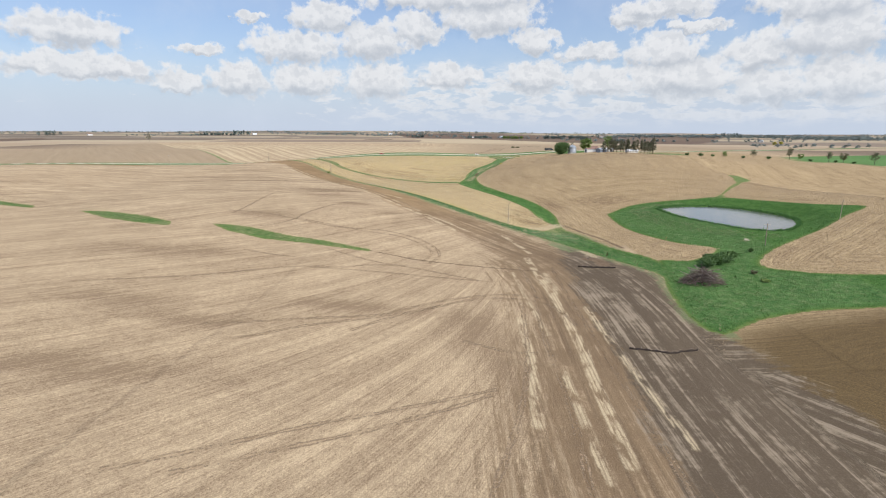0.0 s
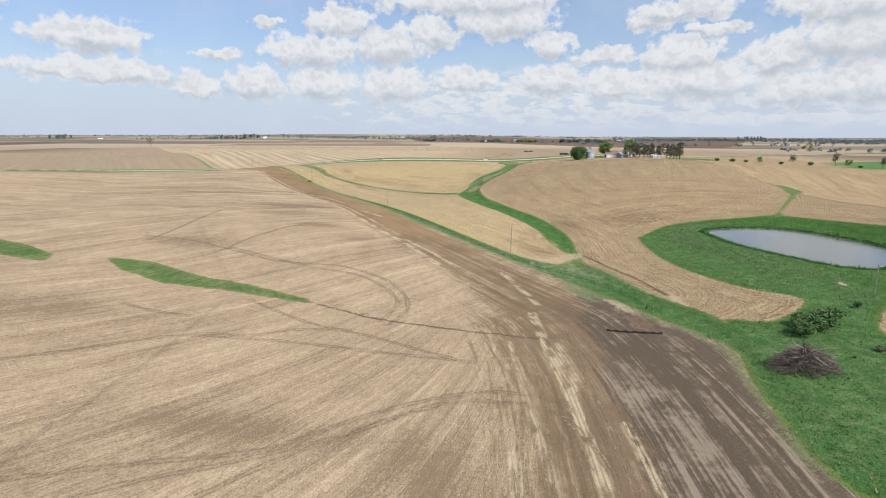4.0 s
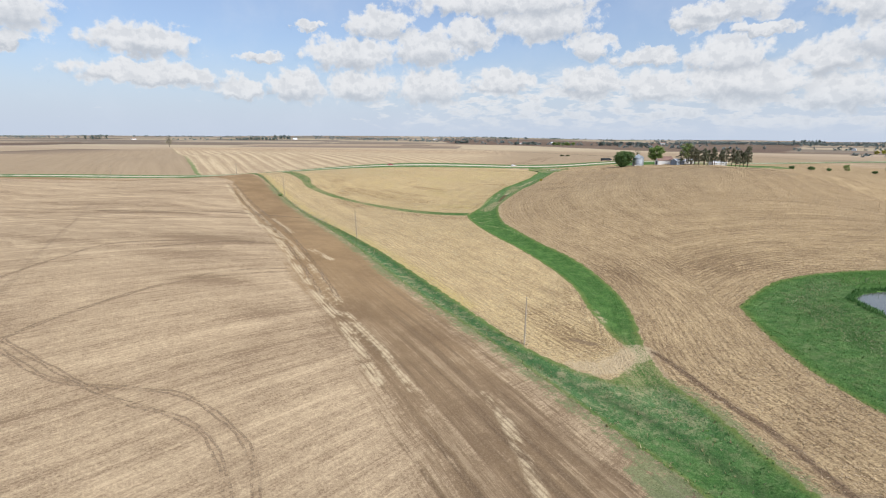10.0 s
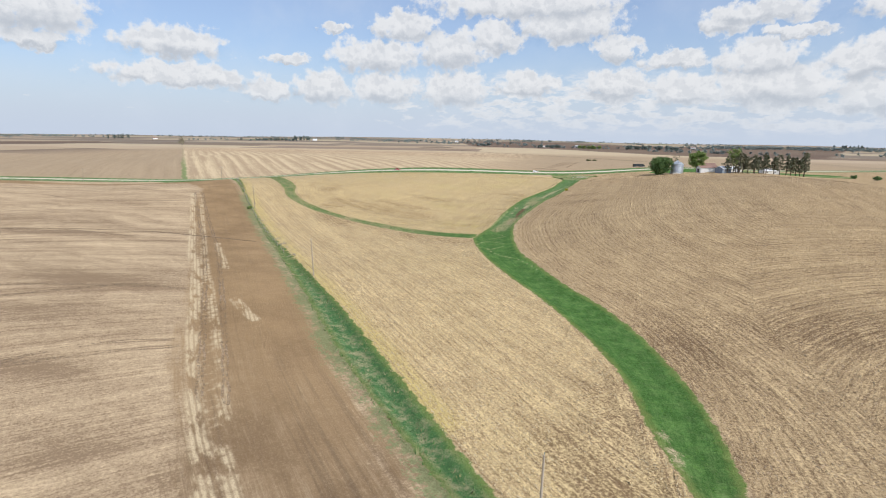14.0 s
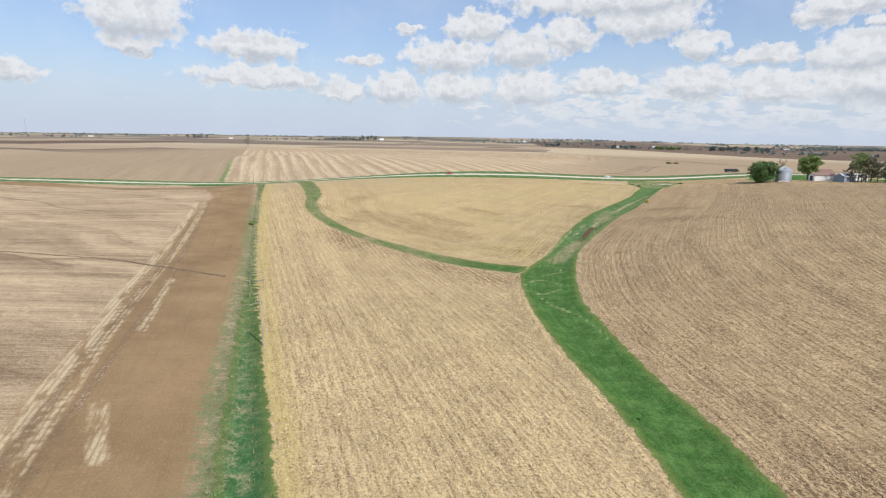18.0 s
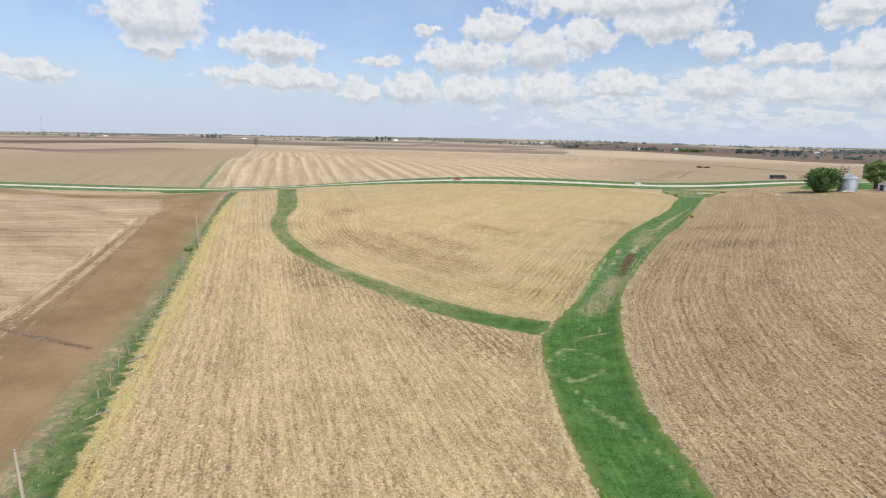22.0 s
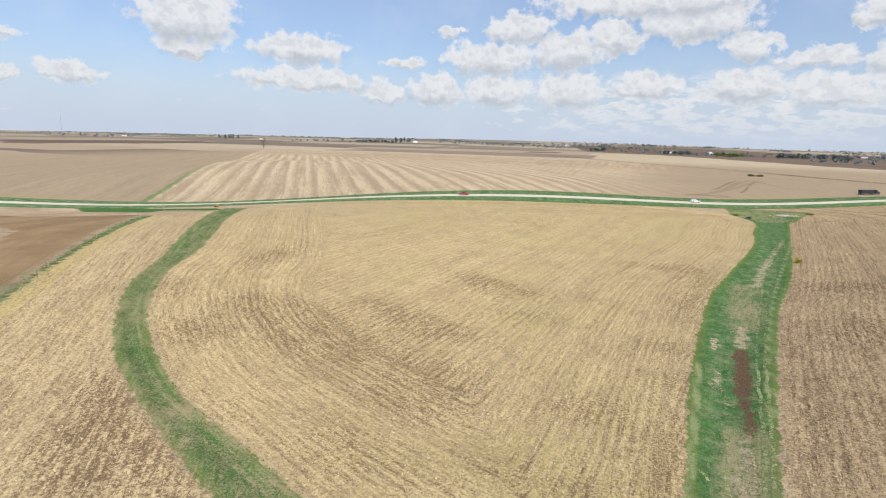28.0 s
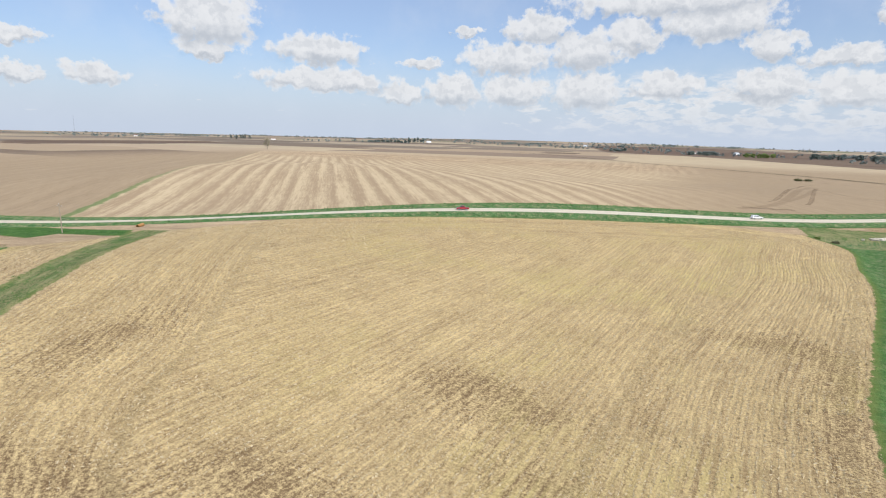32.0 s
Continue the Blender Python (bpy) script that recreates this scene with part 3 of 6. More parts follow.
mesh.polygons.foreach_set("loop_start", (np.arange(len(quads)) * 4).astype(np.int32))
mesh.update(calc_edges=True)
mesh.polygons.foreach_set("use_smooth", np.ones(len(quads), bool))
fx, fy = gx.ravel(), gy.ravel()


def layer(name, values):
    mesh.attributes.new(name, "FLOAT", "POINT").data.foreach_set("value", values.astype(np.float32))


def near_only(fn, fill, box=(-420, 420, 20, 980)):
    """Works a value out where the plan lines are, and fills the rest."""
    out = np.full(fx.shape, float(fill))
    k = (fx > box[0]) & (fx < box[1]) & (fy > box[2]) & (fy < box[3])
    out[k] = fn(fx[k], fy[k])
    return out


def capsule(ax, ay, bx, by, r):
    """Metres inside a rounded bar."""
    return lambda x, y: r - line_distance([(ax, ay), (bx, by)], x, y)[0]


road_r, road_s = road_side(fx, fy)
sd = {k: near_only(lambda x, y, q=q: inside_distance(q, x, y), -50) for k, q in (("ditch", DITCH), ("way", WATERWAY), ("band", BAND), ("mid", MIDDLE), ("dome", DOME), ("bank", BANK_OUT), ("spur", SPUR), ("one", GREEN_ONE), ("two", GREEN_TWO), ("three", GREEN_THREE))}
verge = 14.5 + 2.0 * np.exp(-((road_s + 30) / 60) ** 2) - np.abs(road_r - 1.5)
mouth = near_only(lambda x, y: inside_distance([(60, 664), (68, 652), (84, 652), (92, 672), (100, 690), (60, 690)], x, y), -50)
corner = near_only(lambda x, y: inside_distance([(-228.7, 551.2), (-196.6, 558.9), (-151.9, 555.6), (-135.6, 540.6), (-142.5, 538.5), (-167.9, 542.9), (-163.1, 530.9), (-189.8, 538.1), (-204.5, 536.7)], x, y), -50)
yard = near_only(lambda x, y: inside_distance([(148, 712), (150, 700), (230, 690), (330, 720), (330, 760), (170, 752)], x, y), -50)
grass = np.maximum.reduce([sd["ditch"] - 1.0 * (fx < np.interp(fy, [q[1] for q in DITCH_WEST], [q[0] + 4 for q in DITCH_WEST], 66, -140)), sd["way"], sd["band"] - 0.6, sd["bank"], sd["spur"] - 2.2 * smooth(395, 370, fy) * smooth(305, 312, fy) - 0.5, sd["one"] + 0.1, sd["two"] + 0.1, sd["three"], verge, mouth, yard, corner])
layer("grass", np.clip(grass, -40, 40))
layer("rough", np.clip(np.maximum.reduce([smooth(0, 2, sd["ditch"]) * (0.25 + 0.75 * smooth(205, 235, fy)), 0.8 * smooth(0, 2, verge), 0.3 * smooth(1, 4, sd["bank"]) * (fx < 122), 0.15 * smooth(0, 2, sd["band"]), 0.08 * smooth(0, 2, sd["way"]), 0.55 * smooth(0, 3, sd["way"]) * smooth(405, 425, fy)]), 0, 1))
layer("road", np.clip(3.4 - np.abs(road_r), -30, 5))
layer("f_mid", smooth(-2, 1, sd["mid"]))
layer("f_dome", smooth(-2, 1, sd["dome"]))
east = near_only(lambda x, y: x - np.interp(y, [q[1] for q in WAY_EAST], [q[0] for q in WAY_EAST], 72, 86), -1)
south_east = near_only(lambda x, y: inside_distance([(60, 20), (60, 118), (80, 127), (113, 131), (180, 132), (180, 146), (150, 150), (122, 156), (104, 170), (117, 186), (146, 207), (196, 247), (420, 247), (420, 20)], x, y), -1)
far = smooth(60, 260, np.hypot(np.maximum(np.abs(fx + 60) - 420, 0), np.maximum(fy - 1150, 0)))
right = ((east > 0) | (south_east > 0)) & (road_r < 0) & (fx > 26) & (fx < 420)
layer("f_right", right.astype(float) * (1 - far))
beyond = smooth(0, 4, road_r)
strip_end = smooth(-50, 60, fx - 0.08 * (fy - 700) - 10)
layer("beyond", beyond)
layer("f_north", beyond * (1 - strip_end) * (1 - smooth(1050, 1150, fy)))
layer("f_grey", beyond * strip_end)
layer("far", far * beyond + far * (1 - beyond))
PLOUGHED = [
    [(-300, 3300), (-96, 2020), (75, 1870), (229, 1585), (336, 1435), (420, 1385), (700, 1500), (1300, 2500), (900, 2750), (300, 3200)],
    [(-1417, 1278), (-1392, 1575), (-1294, 1811), (-1094, 1640), (-1095, 1330), (-1059, 1060)],
]
layer("plough", np.clip(widest(*(near_only(lambda x, y, q=q: inside_distance(q, x, y), -60, (-1600, 1500, 900, 3500)) for q in PLOUGHED)), -60, 60))
layer("crop", near_only(lambda x, y: inside_distance([(395, 600), (430, 690), (700, 760), (1000, 700), (800, 480), (420, 500)], x, y), -1, (300, 1200, 400, 900)).clip(0, 1))
layer("yellow", 0.85 * near_only(lambda x, y: np.exp(-((line_distance(DITCH_EAST[6:], x, y)[0] - 1.2) / 2.0) ** 2), 0) * (sd["mid"] > -2))
brown = near_only(lambda x, y: inside_distance([(60, 118), (66, 150), (68, 167), (58, 187), (46, 211), (24, 246), (0, 278), (-27, 321), (-78, 404), (-125, 479), (-150, 518), (-215, 514), (-290, 512), (-380, 470), (-340, 470), (-240, 500), (-150, 474), (-127, 450), (-104, 402), (-72, 352), (-41, 300), (-23, 268), (-8, 245), (5, 222), (14, 204), (16, 180), (16.5, 150), (13, 110), (6, 60), (-6, -110), (46, -110), (56, 50)], x, y), -60, (-420, 420, -300, 980))
layer("brown", np.clip(brown * (0.38 + 0.62 * smooth(200, 310, fy)) - 1.0 * smooth(300, 200, fy), -40, 8))
STRIPS = [
    ([(-124, 437), (-60, 332), (-48, 315), (-27, 279), (-13, 256.5), (-5.5, 246), (1, 234), (6, 225)], 1.25),
    ([(-118, 434), (-56, 332), (-23, 280), (-9, 257)], 0.9),
    ([(-7, 252.6), (4.6, 237), (12, 224)], 1.0),
    ([(27, 217.5), (33, 193)], 1.1), ([(23.5, 225.5), (26.5, 218)], 0.8),
    ([(30.5, 186), (31, 166), (31.7, 150), (31.5, 125), (31.2, 110), (29.6, 95), (28, 70)], 1.3),
    ([(34, 168), (34.2, 148)], 0.8), ([(38.6, 137), (38.6, 112), (39, 100), (39.5, 75)], 1.0),
    ([(-62, 349), (-43.6, 320.5)], 1.0), ([(-30, 299), (-21, 290)], 1.2),
    ([(23.5, 168), (24, 140), (25, 118)], 0.8), ([(20, 128), (19, 105), (16, 80)], 1.2), ([(24.5, 100), (23.5, 66)], 1.0),
]
layer("strip", np.clip(near_only(lambda x, y: np.maximum.reduce([r_ - line_distance(q, x, y)[0] for q, r_ in STRIPS]), -20), -20, 3))
weeds = 1.1 * near_only(lambda x, y: np.exp(-(line_distance([(43.2, 207.9), (45.6, 202.6), (48.0, 196.3)], x, y)[0] / 1.6) ** 2), 0)
layer("fringe", weeds + np.where(fx < 70, np.exp(-(np.maximum(-sd["ditch"], 0) / 3.6) ** 2), 0) * smooth(480, 430, fy) * (sd["mid"] < 0))
layer("dark", np.clip(near_only(lambda x, y: inside_distance([(67, 117), (66, 150), (70, 167), (60, 187), (54, 204), (44, 206), (41, 165), (39, 132), (37, 107), (34, 60), (24, -110), (76, -110), (76, 60)], x, y), -60, (-420, 420, -300, 980)), -40, 9))
olive_field = near_only(lambda x, y: smooth(-9, 9, inside_distance([(62, -140), (62, 100), (67, 117), (81, 125), (113, 130), (180, 131), (300, 124), (430, 110), (430, -140)], x, y)), 0, (-420, 460, -300, 980))
layer("f_olive", olive_field)
bare_spots = [(-24, 408, 10, 5), (-8, 398, 12, 7), (6, 389, 10, 7), (-38, 450, 18, 8), (-16, 441, 10, 6), (11, 424, 6, 6), (18, 436, 5, 12), (-59, 458, 7, 5), (-25, 467, 9, 5), (-15, 498, 11, 5), (32, 531, 6, 16), (27, 505, 5, 14), (22, 541, 10, 5), (-73, 485, 5, 13), (62, 490, 14, 8), (68, 528, 16, 6), (62, 305, 7, 14), (93, 316, 20, 9), (44, 252, 5, 5), (45, 276, 5, 12), (45, 256, 5, 5), (39, 257, 5, 5), (42, 250, 5, 5), (36, 265, 5, 5), (-55, 423, 6, 6), (-46, 412, 6, 6), (-42, 414, 6, 6), (-77, 454, 6, 6), (-60, 443, 6, 6), (-45, 419, 6, 6), (-54, 458, 7, 5), (-45, 460, 7, 5), (-36, 471, 7, 5), (-35, 454, 7, 5), (-24, 467, 7, 5), (-16, 450, 7, 5), (-19, 425, 7, 5), (-8, 483, 7, 5), (-21, 501, 7, 5), (23, 459, 7, 5), (21, 475, 7, 5), (2, 428, 7, 5), (9, 447, 7, 5)]
bare_ground = np.clip(sum(np.exp(-((fx - a) / c) ** 2 - ((fy - b) / d) ** 2) for a, b, c, d in bare_spots), 0, 1)
layer("bare", bare_ground)
stains = [(-82, 168, 24, 7), (-74, 124, 14, 5), (-62, 91, 20, 5), (-56, 115, 14, 4), (-76, 227, 14, 6), (-120, 345, 40, 5), (-154, 366, 26, 7), (-58, 280, 14, 6), (-24, 247, 8, 4), (-62, 300, 22, 4), (-40, 262, 10, 3), (-20, 130, 20, 4), (8, 118, 6, 14), (14, 100, 5, 20)]
layer("stain", np.clip(sum(np.exp(-((fx - a) / c) ** 2 - ((fy - b) / d) ** 2) for a, b, c, d in stains), 0, 1))
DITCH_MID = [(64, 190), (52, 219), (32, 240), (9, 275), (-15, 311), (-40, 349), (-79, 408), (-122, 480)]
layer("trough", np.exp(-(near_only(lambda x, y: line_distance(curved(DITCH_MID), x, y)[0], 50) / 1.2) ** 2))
layer("mud", np.clip(widest(near_only(capsule(33.0, 478.5, 30.1, 460, 1.3), -20), near_only(capsule(30.1, 460, 28.7, 446, 0.9), -20), near_only(capsule(27.5, 440, 25.5, 431, 0.2), -20)), -20, 5))


def along_lines(lines, box=(-420, 420, 20, 980)):
    """Metres inside the nearest of several lines, each given with its half width."""
    return near_only(lambda x, y: np.maximum.reduce([r - line_distance(curved(q, 3), x, y)[0] for q, r in lines]), -20, box)


layer("pale", np.clip(along_lines([([(79, 670), (90, 674)], 1.2), ([(26.6, 461), (26.9, 466)], 0.9), ([(29.7, 480), (29.9, 486)], 0.5), ([(23.6, 430), (24.2, 436)], 0.4), ([(28.2, 447), (27, 440), (25.5, 430)], 0.9), ([(33.6, 482), (35.3, 492)], 1.6), ([(44.6, 528), (50, 547), (55.5, 565)], 1.5), ([(55.5, 565), (62, 584), (67, 600)], 0.9), ([(67, 600), (77, 630)], 0.3), ([(55, 249), (47, 240), (42, 239)], 3.4), ([(51, 262), (50, 272)], 1.0), ([(119, 206), (116, 201)], 1.1), ([(52.9, 196.6), (54.5, 191.4), (55.9, 187.1)], 2.2), ([(53.5, 179.7), (54.8, 176.5)], 0.9), ([(160.8, 655.9), (170.4, 649.5), (180.1, 641.4)], 2.6), ([(200, 700), (260, 712), (330, 735)], 3.0), ([(95, 205), (99, 198), (102, 193)], 0.8)]), -20, 5))
layer("gully", np.clip(along_lines([([(-101, 199), (-94, 202), (-87, 205)], 0.5), ([(-24, 184), (-8, 178), (12, 173), (34, 171)], 0.55), ([(57.1, 248.4), (59.4, 242.4), (63.0, 228.9), (66.3, 219.4), (68.1, 208.8), (69.4, 201.3)], 1.1), ([(51.9, 185.8), (55.1, 183.4), (55.4, 178.5)], 2.4), ([(24, 432), (22, 424)], 0.4), ([(42.0, 251.7), (45.7, 250.4)], 1.3)]), -20, 5))
TRACKS = [
    ([(-91, 231), (-75, 228.5), (-57, 220.5), (-42, 214), (-29, 214.5), (-20.5, 214), (-8.5, 206), (-2, 195), (-0.2, 185), (-1.5, 179), (-3.8, 173.5)], 0.6),
    ([(-60, 224), (-44, 216.7), (-31, 211.5), (-18, 208.5), (-10.8, 203), (-5.3, 195), (-3, 188), (-4.5, 179), (-6, 175)], 0.55),
    ([(-69, 206), (-61, 218), (-58, 234), (-50, 256), (-38, 268), (-27, 275)], 0.6),
    ([(-87, 226), (-86, 242), (-86, 278), (-82, 288), (-67, 295), (-48, 300)], 0.6),
    ([(-230, 362), (-185, 354), (-144, 350), (-116, 351), (-88, 347)], 0.9),
    ([(-136, 348), (-105, 349), (-89, 356.6), (-74, 357), (-54, 357.6)], 0.8),
    ([(-71, 285), (-61, 294), (-54, 300), (-42, 300.6)], 0.6),
    ([(-47, 262), (-44, 267), (-37, 273), (-29, 277)], 0.55),
    ([(-220, 429), (-190, 424), (-168, 413), (-140, 411), (-119, 418)], 0.8),
    ([(-95, 134), (-69, 143.5), (-52, 154.5), (-41, 161), (-31, 162.5), (-22, 167.5), (-11, 169.5)], 0.6),
    ([(-64, 173.5), (-56, 170.7), (-46.7, 169.6)], 0.55),
    ([(-42, 160), (-22, 161), (4, 158.7), (15.5, 157.5)], 0.6),
    ([(-38, 182), (-22, 172), (-7, 167), (7, 160.5), (14, 157)], 0.55),
    ([(-45, 106), (-39, 109), (-30, 116), (-18.6, 122), (-4.6, 130.5), (4.5, 138), (14.6, 142.5), (26.5, 141), (31.4, 133), (33, 124)], 0.6),
    ([(-52, 113), (-45, 115), (-29.5, 120.5), (-15, 125.5), (-2.7, 135.8), (9.5, 143.3), (20, 146), (31, 143)], 0.6),
    ([(-20, 115), (-11, 125), (1.7, 135.4), (16, 146.5)], 0.5),
    ([(5, 113), (14, 108.5), (21, 108)], 0.5),
    ([(-36, 64), (-24, 70), (-12, 76), (0, 83), (9.3, 89.4)], 0.5),
    ([(-45, 64), (-32, 70.5), (-19, 77.5), (-7, 83), (10.5, 91.6)], 0.5),
    ([(-125, 440), (-95, 393), (-64, 345), (-36, 298), (-15, 261)], 0.55),
    ([(-121, 440), (-91, 393), (-60, 345), (-32, 298), (-11, 261)], 0.5),
    ([(20, 60), (23, 90), (24, 120), (27, 150), (26, 175)], 0.5),
    ([(34, 60), (35, 90), (35.5, 120), (36, 150), (37, 175)], 0.5),
    ([(6, 60), (14, 85), (19, 110), (22, 140)], 0.5),
]
MORE_TRACKS = [
    ([(-240, 350), (-180, 342), (-120, 345), (-80, 350)], 0.6),
    ([(-250, 390), (-190, 384), (-130, 380), (-100, 384)], 0.6),
    ([(-228, 467), (-173, 453), (-140, 440)], 0.8),
    ([(44, 722), (60, 740), (74, 772), (100, 860), (122, 935)], 2.2),
    ([(60, 740), (90, 800), (126, 930)], 1.6),
    ([(-170, 1290), (-110, 1254), (-4, 1193), (77, 1114), (140, 1038), (193, 969), (330, 840)], 3.0),
]
layer("track", np.clip(along_lines([(q, r + 0.1) for q, r in TRACKS + MORE_TRACKS], (-420, 420, 20, 1350)), -20, 3))
layer("worn", np.clip(along_lines([([(31.4, 449), (34.5, 466), (37.6, 480), (47.5, 521), (64, 579), (75.5, 620)], 0.65), ([(32.9, 449.6), (39.5, 480), (51.6, 529)], 0.4), ([(15.5, 384), (17.6, 392), (21.7, 391), (25, 388)], 0.65), ([(14.8, 381), (19.5, 378), (24.6, 384)], 0.6), ([(16.5, 387.5), (20, 386), (23.5, 389)], 0.45), ([(19, 396), (22, 400), (27, 402)], 0.5), ([(20.5, 374.5), (23.9, 370), (28.9, 365), (36, 350)], 0.55), ([(19, 380), (22, 372), (27, 366)], 0.5), ([(18, 420), (21, 440), (25, 470)], 0.8)]), -20, 3))
layer("thin", np.clip(widest(0.8 * np.exp(-(((fx + 22) / 24) ** 2) - ((fy - 416) / 12) ** 2), 0.8 * smooth(0, 2, mouth), 0.95 * near_only(lambda x, y: smooth(-1.5, 1.0, np.maximum(3.2 - line_distance([(36.3, 494), (42.6, 527)], x, y)[0], 2.6 - line_distance([(28, 446), (24.5, 425), (22, 415)], x, y)[0])), 0)) + 0.45 * (smooth(-1, 0, sd["spur"]) + smooth(-1, 0, sd["one"]) + smooth(-1, 0, sd["two"]) + smooth(-1, 0, sd["three"])) + 0.75 * smooth(-0.5, 0.5, sd["band"]) * smooth(1, -40, fx) + 0.95 * np.exp(-(((fx - 51) / 8) ** 2) - ((fy - 243) / 12) ** 2), 0, 1))
# rows: metres across and along the direction of work
def turned(degrees):
    """Across and along a straight direction, by its compass angle."""
    a_ = radians(degrees)
    return fx * math.cos(a_) - fy * math.sin(a_), fx * math.sin(a_) + fy * math.cos(a_)


across, along = turned(-34.7)
left_a, left_b = turned(27)
west_side = fx < np.interp(fy, [q[1] for q in DITCH_WEST], [q[0] for q in DITCH_WEST], 62, -150) + 1
HEADLAND = curved([(60, 20), (62, 90), (64, 150), (58, 188), (46, 211), (24, 246), (0, 278), (-27, 321), (-78, 404), (-125, 479), (-150, 516), (-190, 508), (-260, 470), (-360, 420)], 3)
h_d, h_s = near_only(lambda x, y: line_distance(HEADLAND, x, y)[0], 500), near_only(lambda x, y: line_distance(HEADLAND, x, y)[1], 0)
main = west_side & (brown < -60)
across = np.where(main, left_a, np.where(west_side, h_d, across))
along = np.where(main, left_b, np.where(west_side, h_s, along))
dome_a, dome_b = turned(12)
across = np.where(sd["dome"] > -4, np.where(sd["dome"] < 30, sd["dome"], dome_a), across)
along = np.where((sd["dome"] > -4) & (sd["dome"] >= 30), dome_b, along)
w_d = near_only(lambda x, y: line_distance(curved(WAY_EAST), x, y)[0], 0, (0, 420, 100, 800))
w_s = near_only(lambda x, y: line_distance(curved(WAY_EAST), x, y)[1], 0, (0, 420, 100, 800))
use = (right | (sd["way"] > -3)) & (w_d > 0)
b_d = np.where(right & (fx > 84) & (fy < 420), -sd["bank"] * 1.0, 1e6)
b_s = near_only(lambda x, y: line_distance(BANK_OUT, x, y)[1], 0, (60, 420, 100, 420))
across, along = np.where(use, np.where(b_d < w_d, b_d, w_d), across), np.where(use, np.where(b_d < w_d, b_s, w_s), along)
north_a, north_b = turned(-32.3)
across, along = np.where(road_r > 0, north_a, across), np.where(road_r > 0, north_b, along)
# the worked field: passes that swing round from north-east to north south of the gully, and bend eastwards beyond it
swing_x = np.arange(-460.0, 120.0, 1.0)
swing = np.radians(np.interp(swing_x, [-150, -90, -60, -30, -5, 10, 22, 34], [62, 58, 50, 40, 31, 22, 12, 8]))
swing_run = np.cumsum(1 / np.tan(swing))
bend_y = np.arange(100.0, 1000.0, 1.0)
bend_run = np.cumsum(np.tan(np.radians(np.clip(38 + (bend_y - 215) * 0.3, 36, 66))))
fan_south = 0.75 * (fy - np.interp(fx, swing_x, swing_run))
fan_north = 0.65 * (fx - np.interp(fy, bend_y, bend_run))
is_south = fy < np.interp(fx, [-215, -154, -101, -24, 34], [255, 228, 201, 184, 171])
mesh.attributes.new("fan", "FLOAT_VECTOR", "POINT").data.foreach_set("vector", np.stack([np.where(is_south, fan_south, fan_north), 0.6 * fx + 0.8 * fy, 0 * fx], -1).astype(np.float32).ravel())
mesh.attributes.new("rows", "FLOAT_VECTOR", "POINT").data.foreach_set("vector", np.stack([across, along, 0 * across], -1).astype(np.float32).ravel())
mesh.materials.append(FARMLAND)
tagged(new("ground", mesh), "rolling spring farmland of tan stubble, worked soil and green grass strips", "ground", kind="structure")


# ---- materials of things ----
def plain_material(name, a, b, scale, rough=0.8, metal=0.0, bump=0.0, spec=0.3, stretch=(1, 1, 1), wear=None):
    """Two tones by noise at two scales, with optional worn spots and relief."""
    m = bpy.data.materials.new(name)
    n = empty_tree(m)
    p = n.vec("MULTIPLY", n.add("ShaderNodeTexCoord", out=3), stretch)
    fine, wide = n.noise(p, scale, 5.0, 0.6), n.noise(p, scale * 0.17, 3.0, 0.5)
    own = n.add("ShaderNodeObjectInfo", out=5)
    f = n.math("ADD", n.math("MULTIPLY", fine, 0.7), n.math("MULTIPLY", wide, 0.5))
    f = n.ramp(n.math("ADD", f, n.math("MULTIPLY", n.math("SUBTRACT", own, 0.5), 0.2)), 0.38, 0.82)
    col = n.mix(f, a, b)
    if wear:
        col = n.mix(n.ramp(n.noise(p, scale * 0.6, 6.0, 0.7), 0.60, 0.72), col, wear)
    n.skin(col, rough, n.bump(fine, bump, 0.05) if bump else None, metal, spec)
    return m


def leaf_material(name, a, b, c):
    m = bpy.data.materials.new(name)
    n = empty_tree(m)
    isle = n.add("ShaderNodeNewGeometry", out=8)
    own = n.add("ShaderNodeObjectInfo", out=5)
    p = n.add("ShaderNodeTexCoord", out=3)
    col = n.mix(isle, a, b)
    col = n.mix(n.ramp(n.math("ADD", n.noise(p, 0.6, 3.0), n.math("MULTIPLY", own, 0.3)), 0.45, 0.8), col, c)
    n.skin(col, 0.7, spec=0.25, **{"Subsurface Weight": 0.0})
    return m


POLE_WOOD = plain_material("weathered pole wood", (0.29, 0.235, 0.175), (0.50, 0.42, 0.33), 6.0, 0.9, bump=0.3, stretch=(1, 1, 0.08), wear=(0.16, 0.13, 0.10))
POST_WOOD = plain_material("grey post wood", (0.24, 0.21, 0.17), (0.44, 0.40, 0.33), 9.0, 0.9, bump=0.3, stretch=(1, 1, 0.2))
STEEL = plain_material("galvanised steel", (0.42, 0.46, 0.50), (0.56, 0.60, 0.63), 1.2, 0.42, 0.75, stretch=(1, 1, 0.3), wear=(0.36, 0.36, 0.36))
WIRE = plain_material("dull wire", (0.20, 0.19, 0.18), (0.32, 0.30, 0.28), 5.0, 0.6, 0.6)
WHITE_WALL = plain_material("white painted metal siding", (0.66, 0.66, 0.64), (0.80, 0.80, 0.78), 1.5, 0.55, bump=0.1, stretch=(3, 3, 0.3), wear=(0.58, 0.56, 0.52))
BROWN_ROOF = plain_material("brown shingle roof", (0.17, 0.105, 0.085), (0.29, 0.19, 0.155), 3.0, 0.9, bump=0.3)
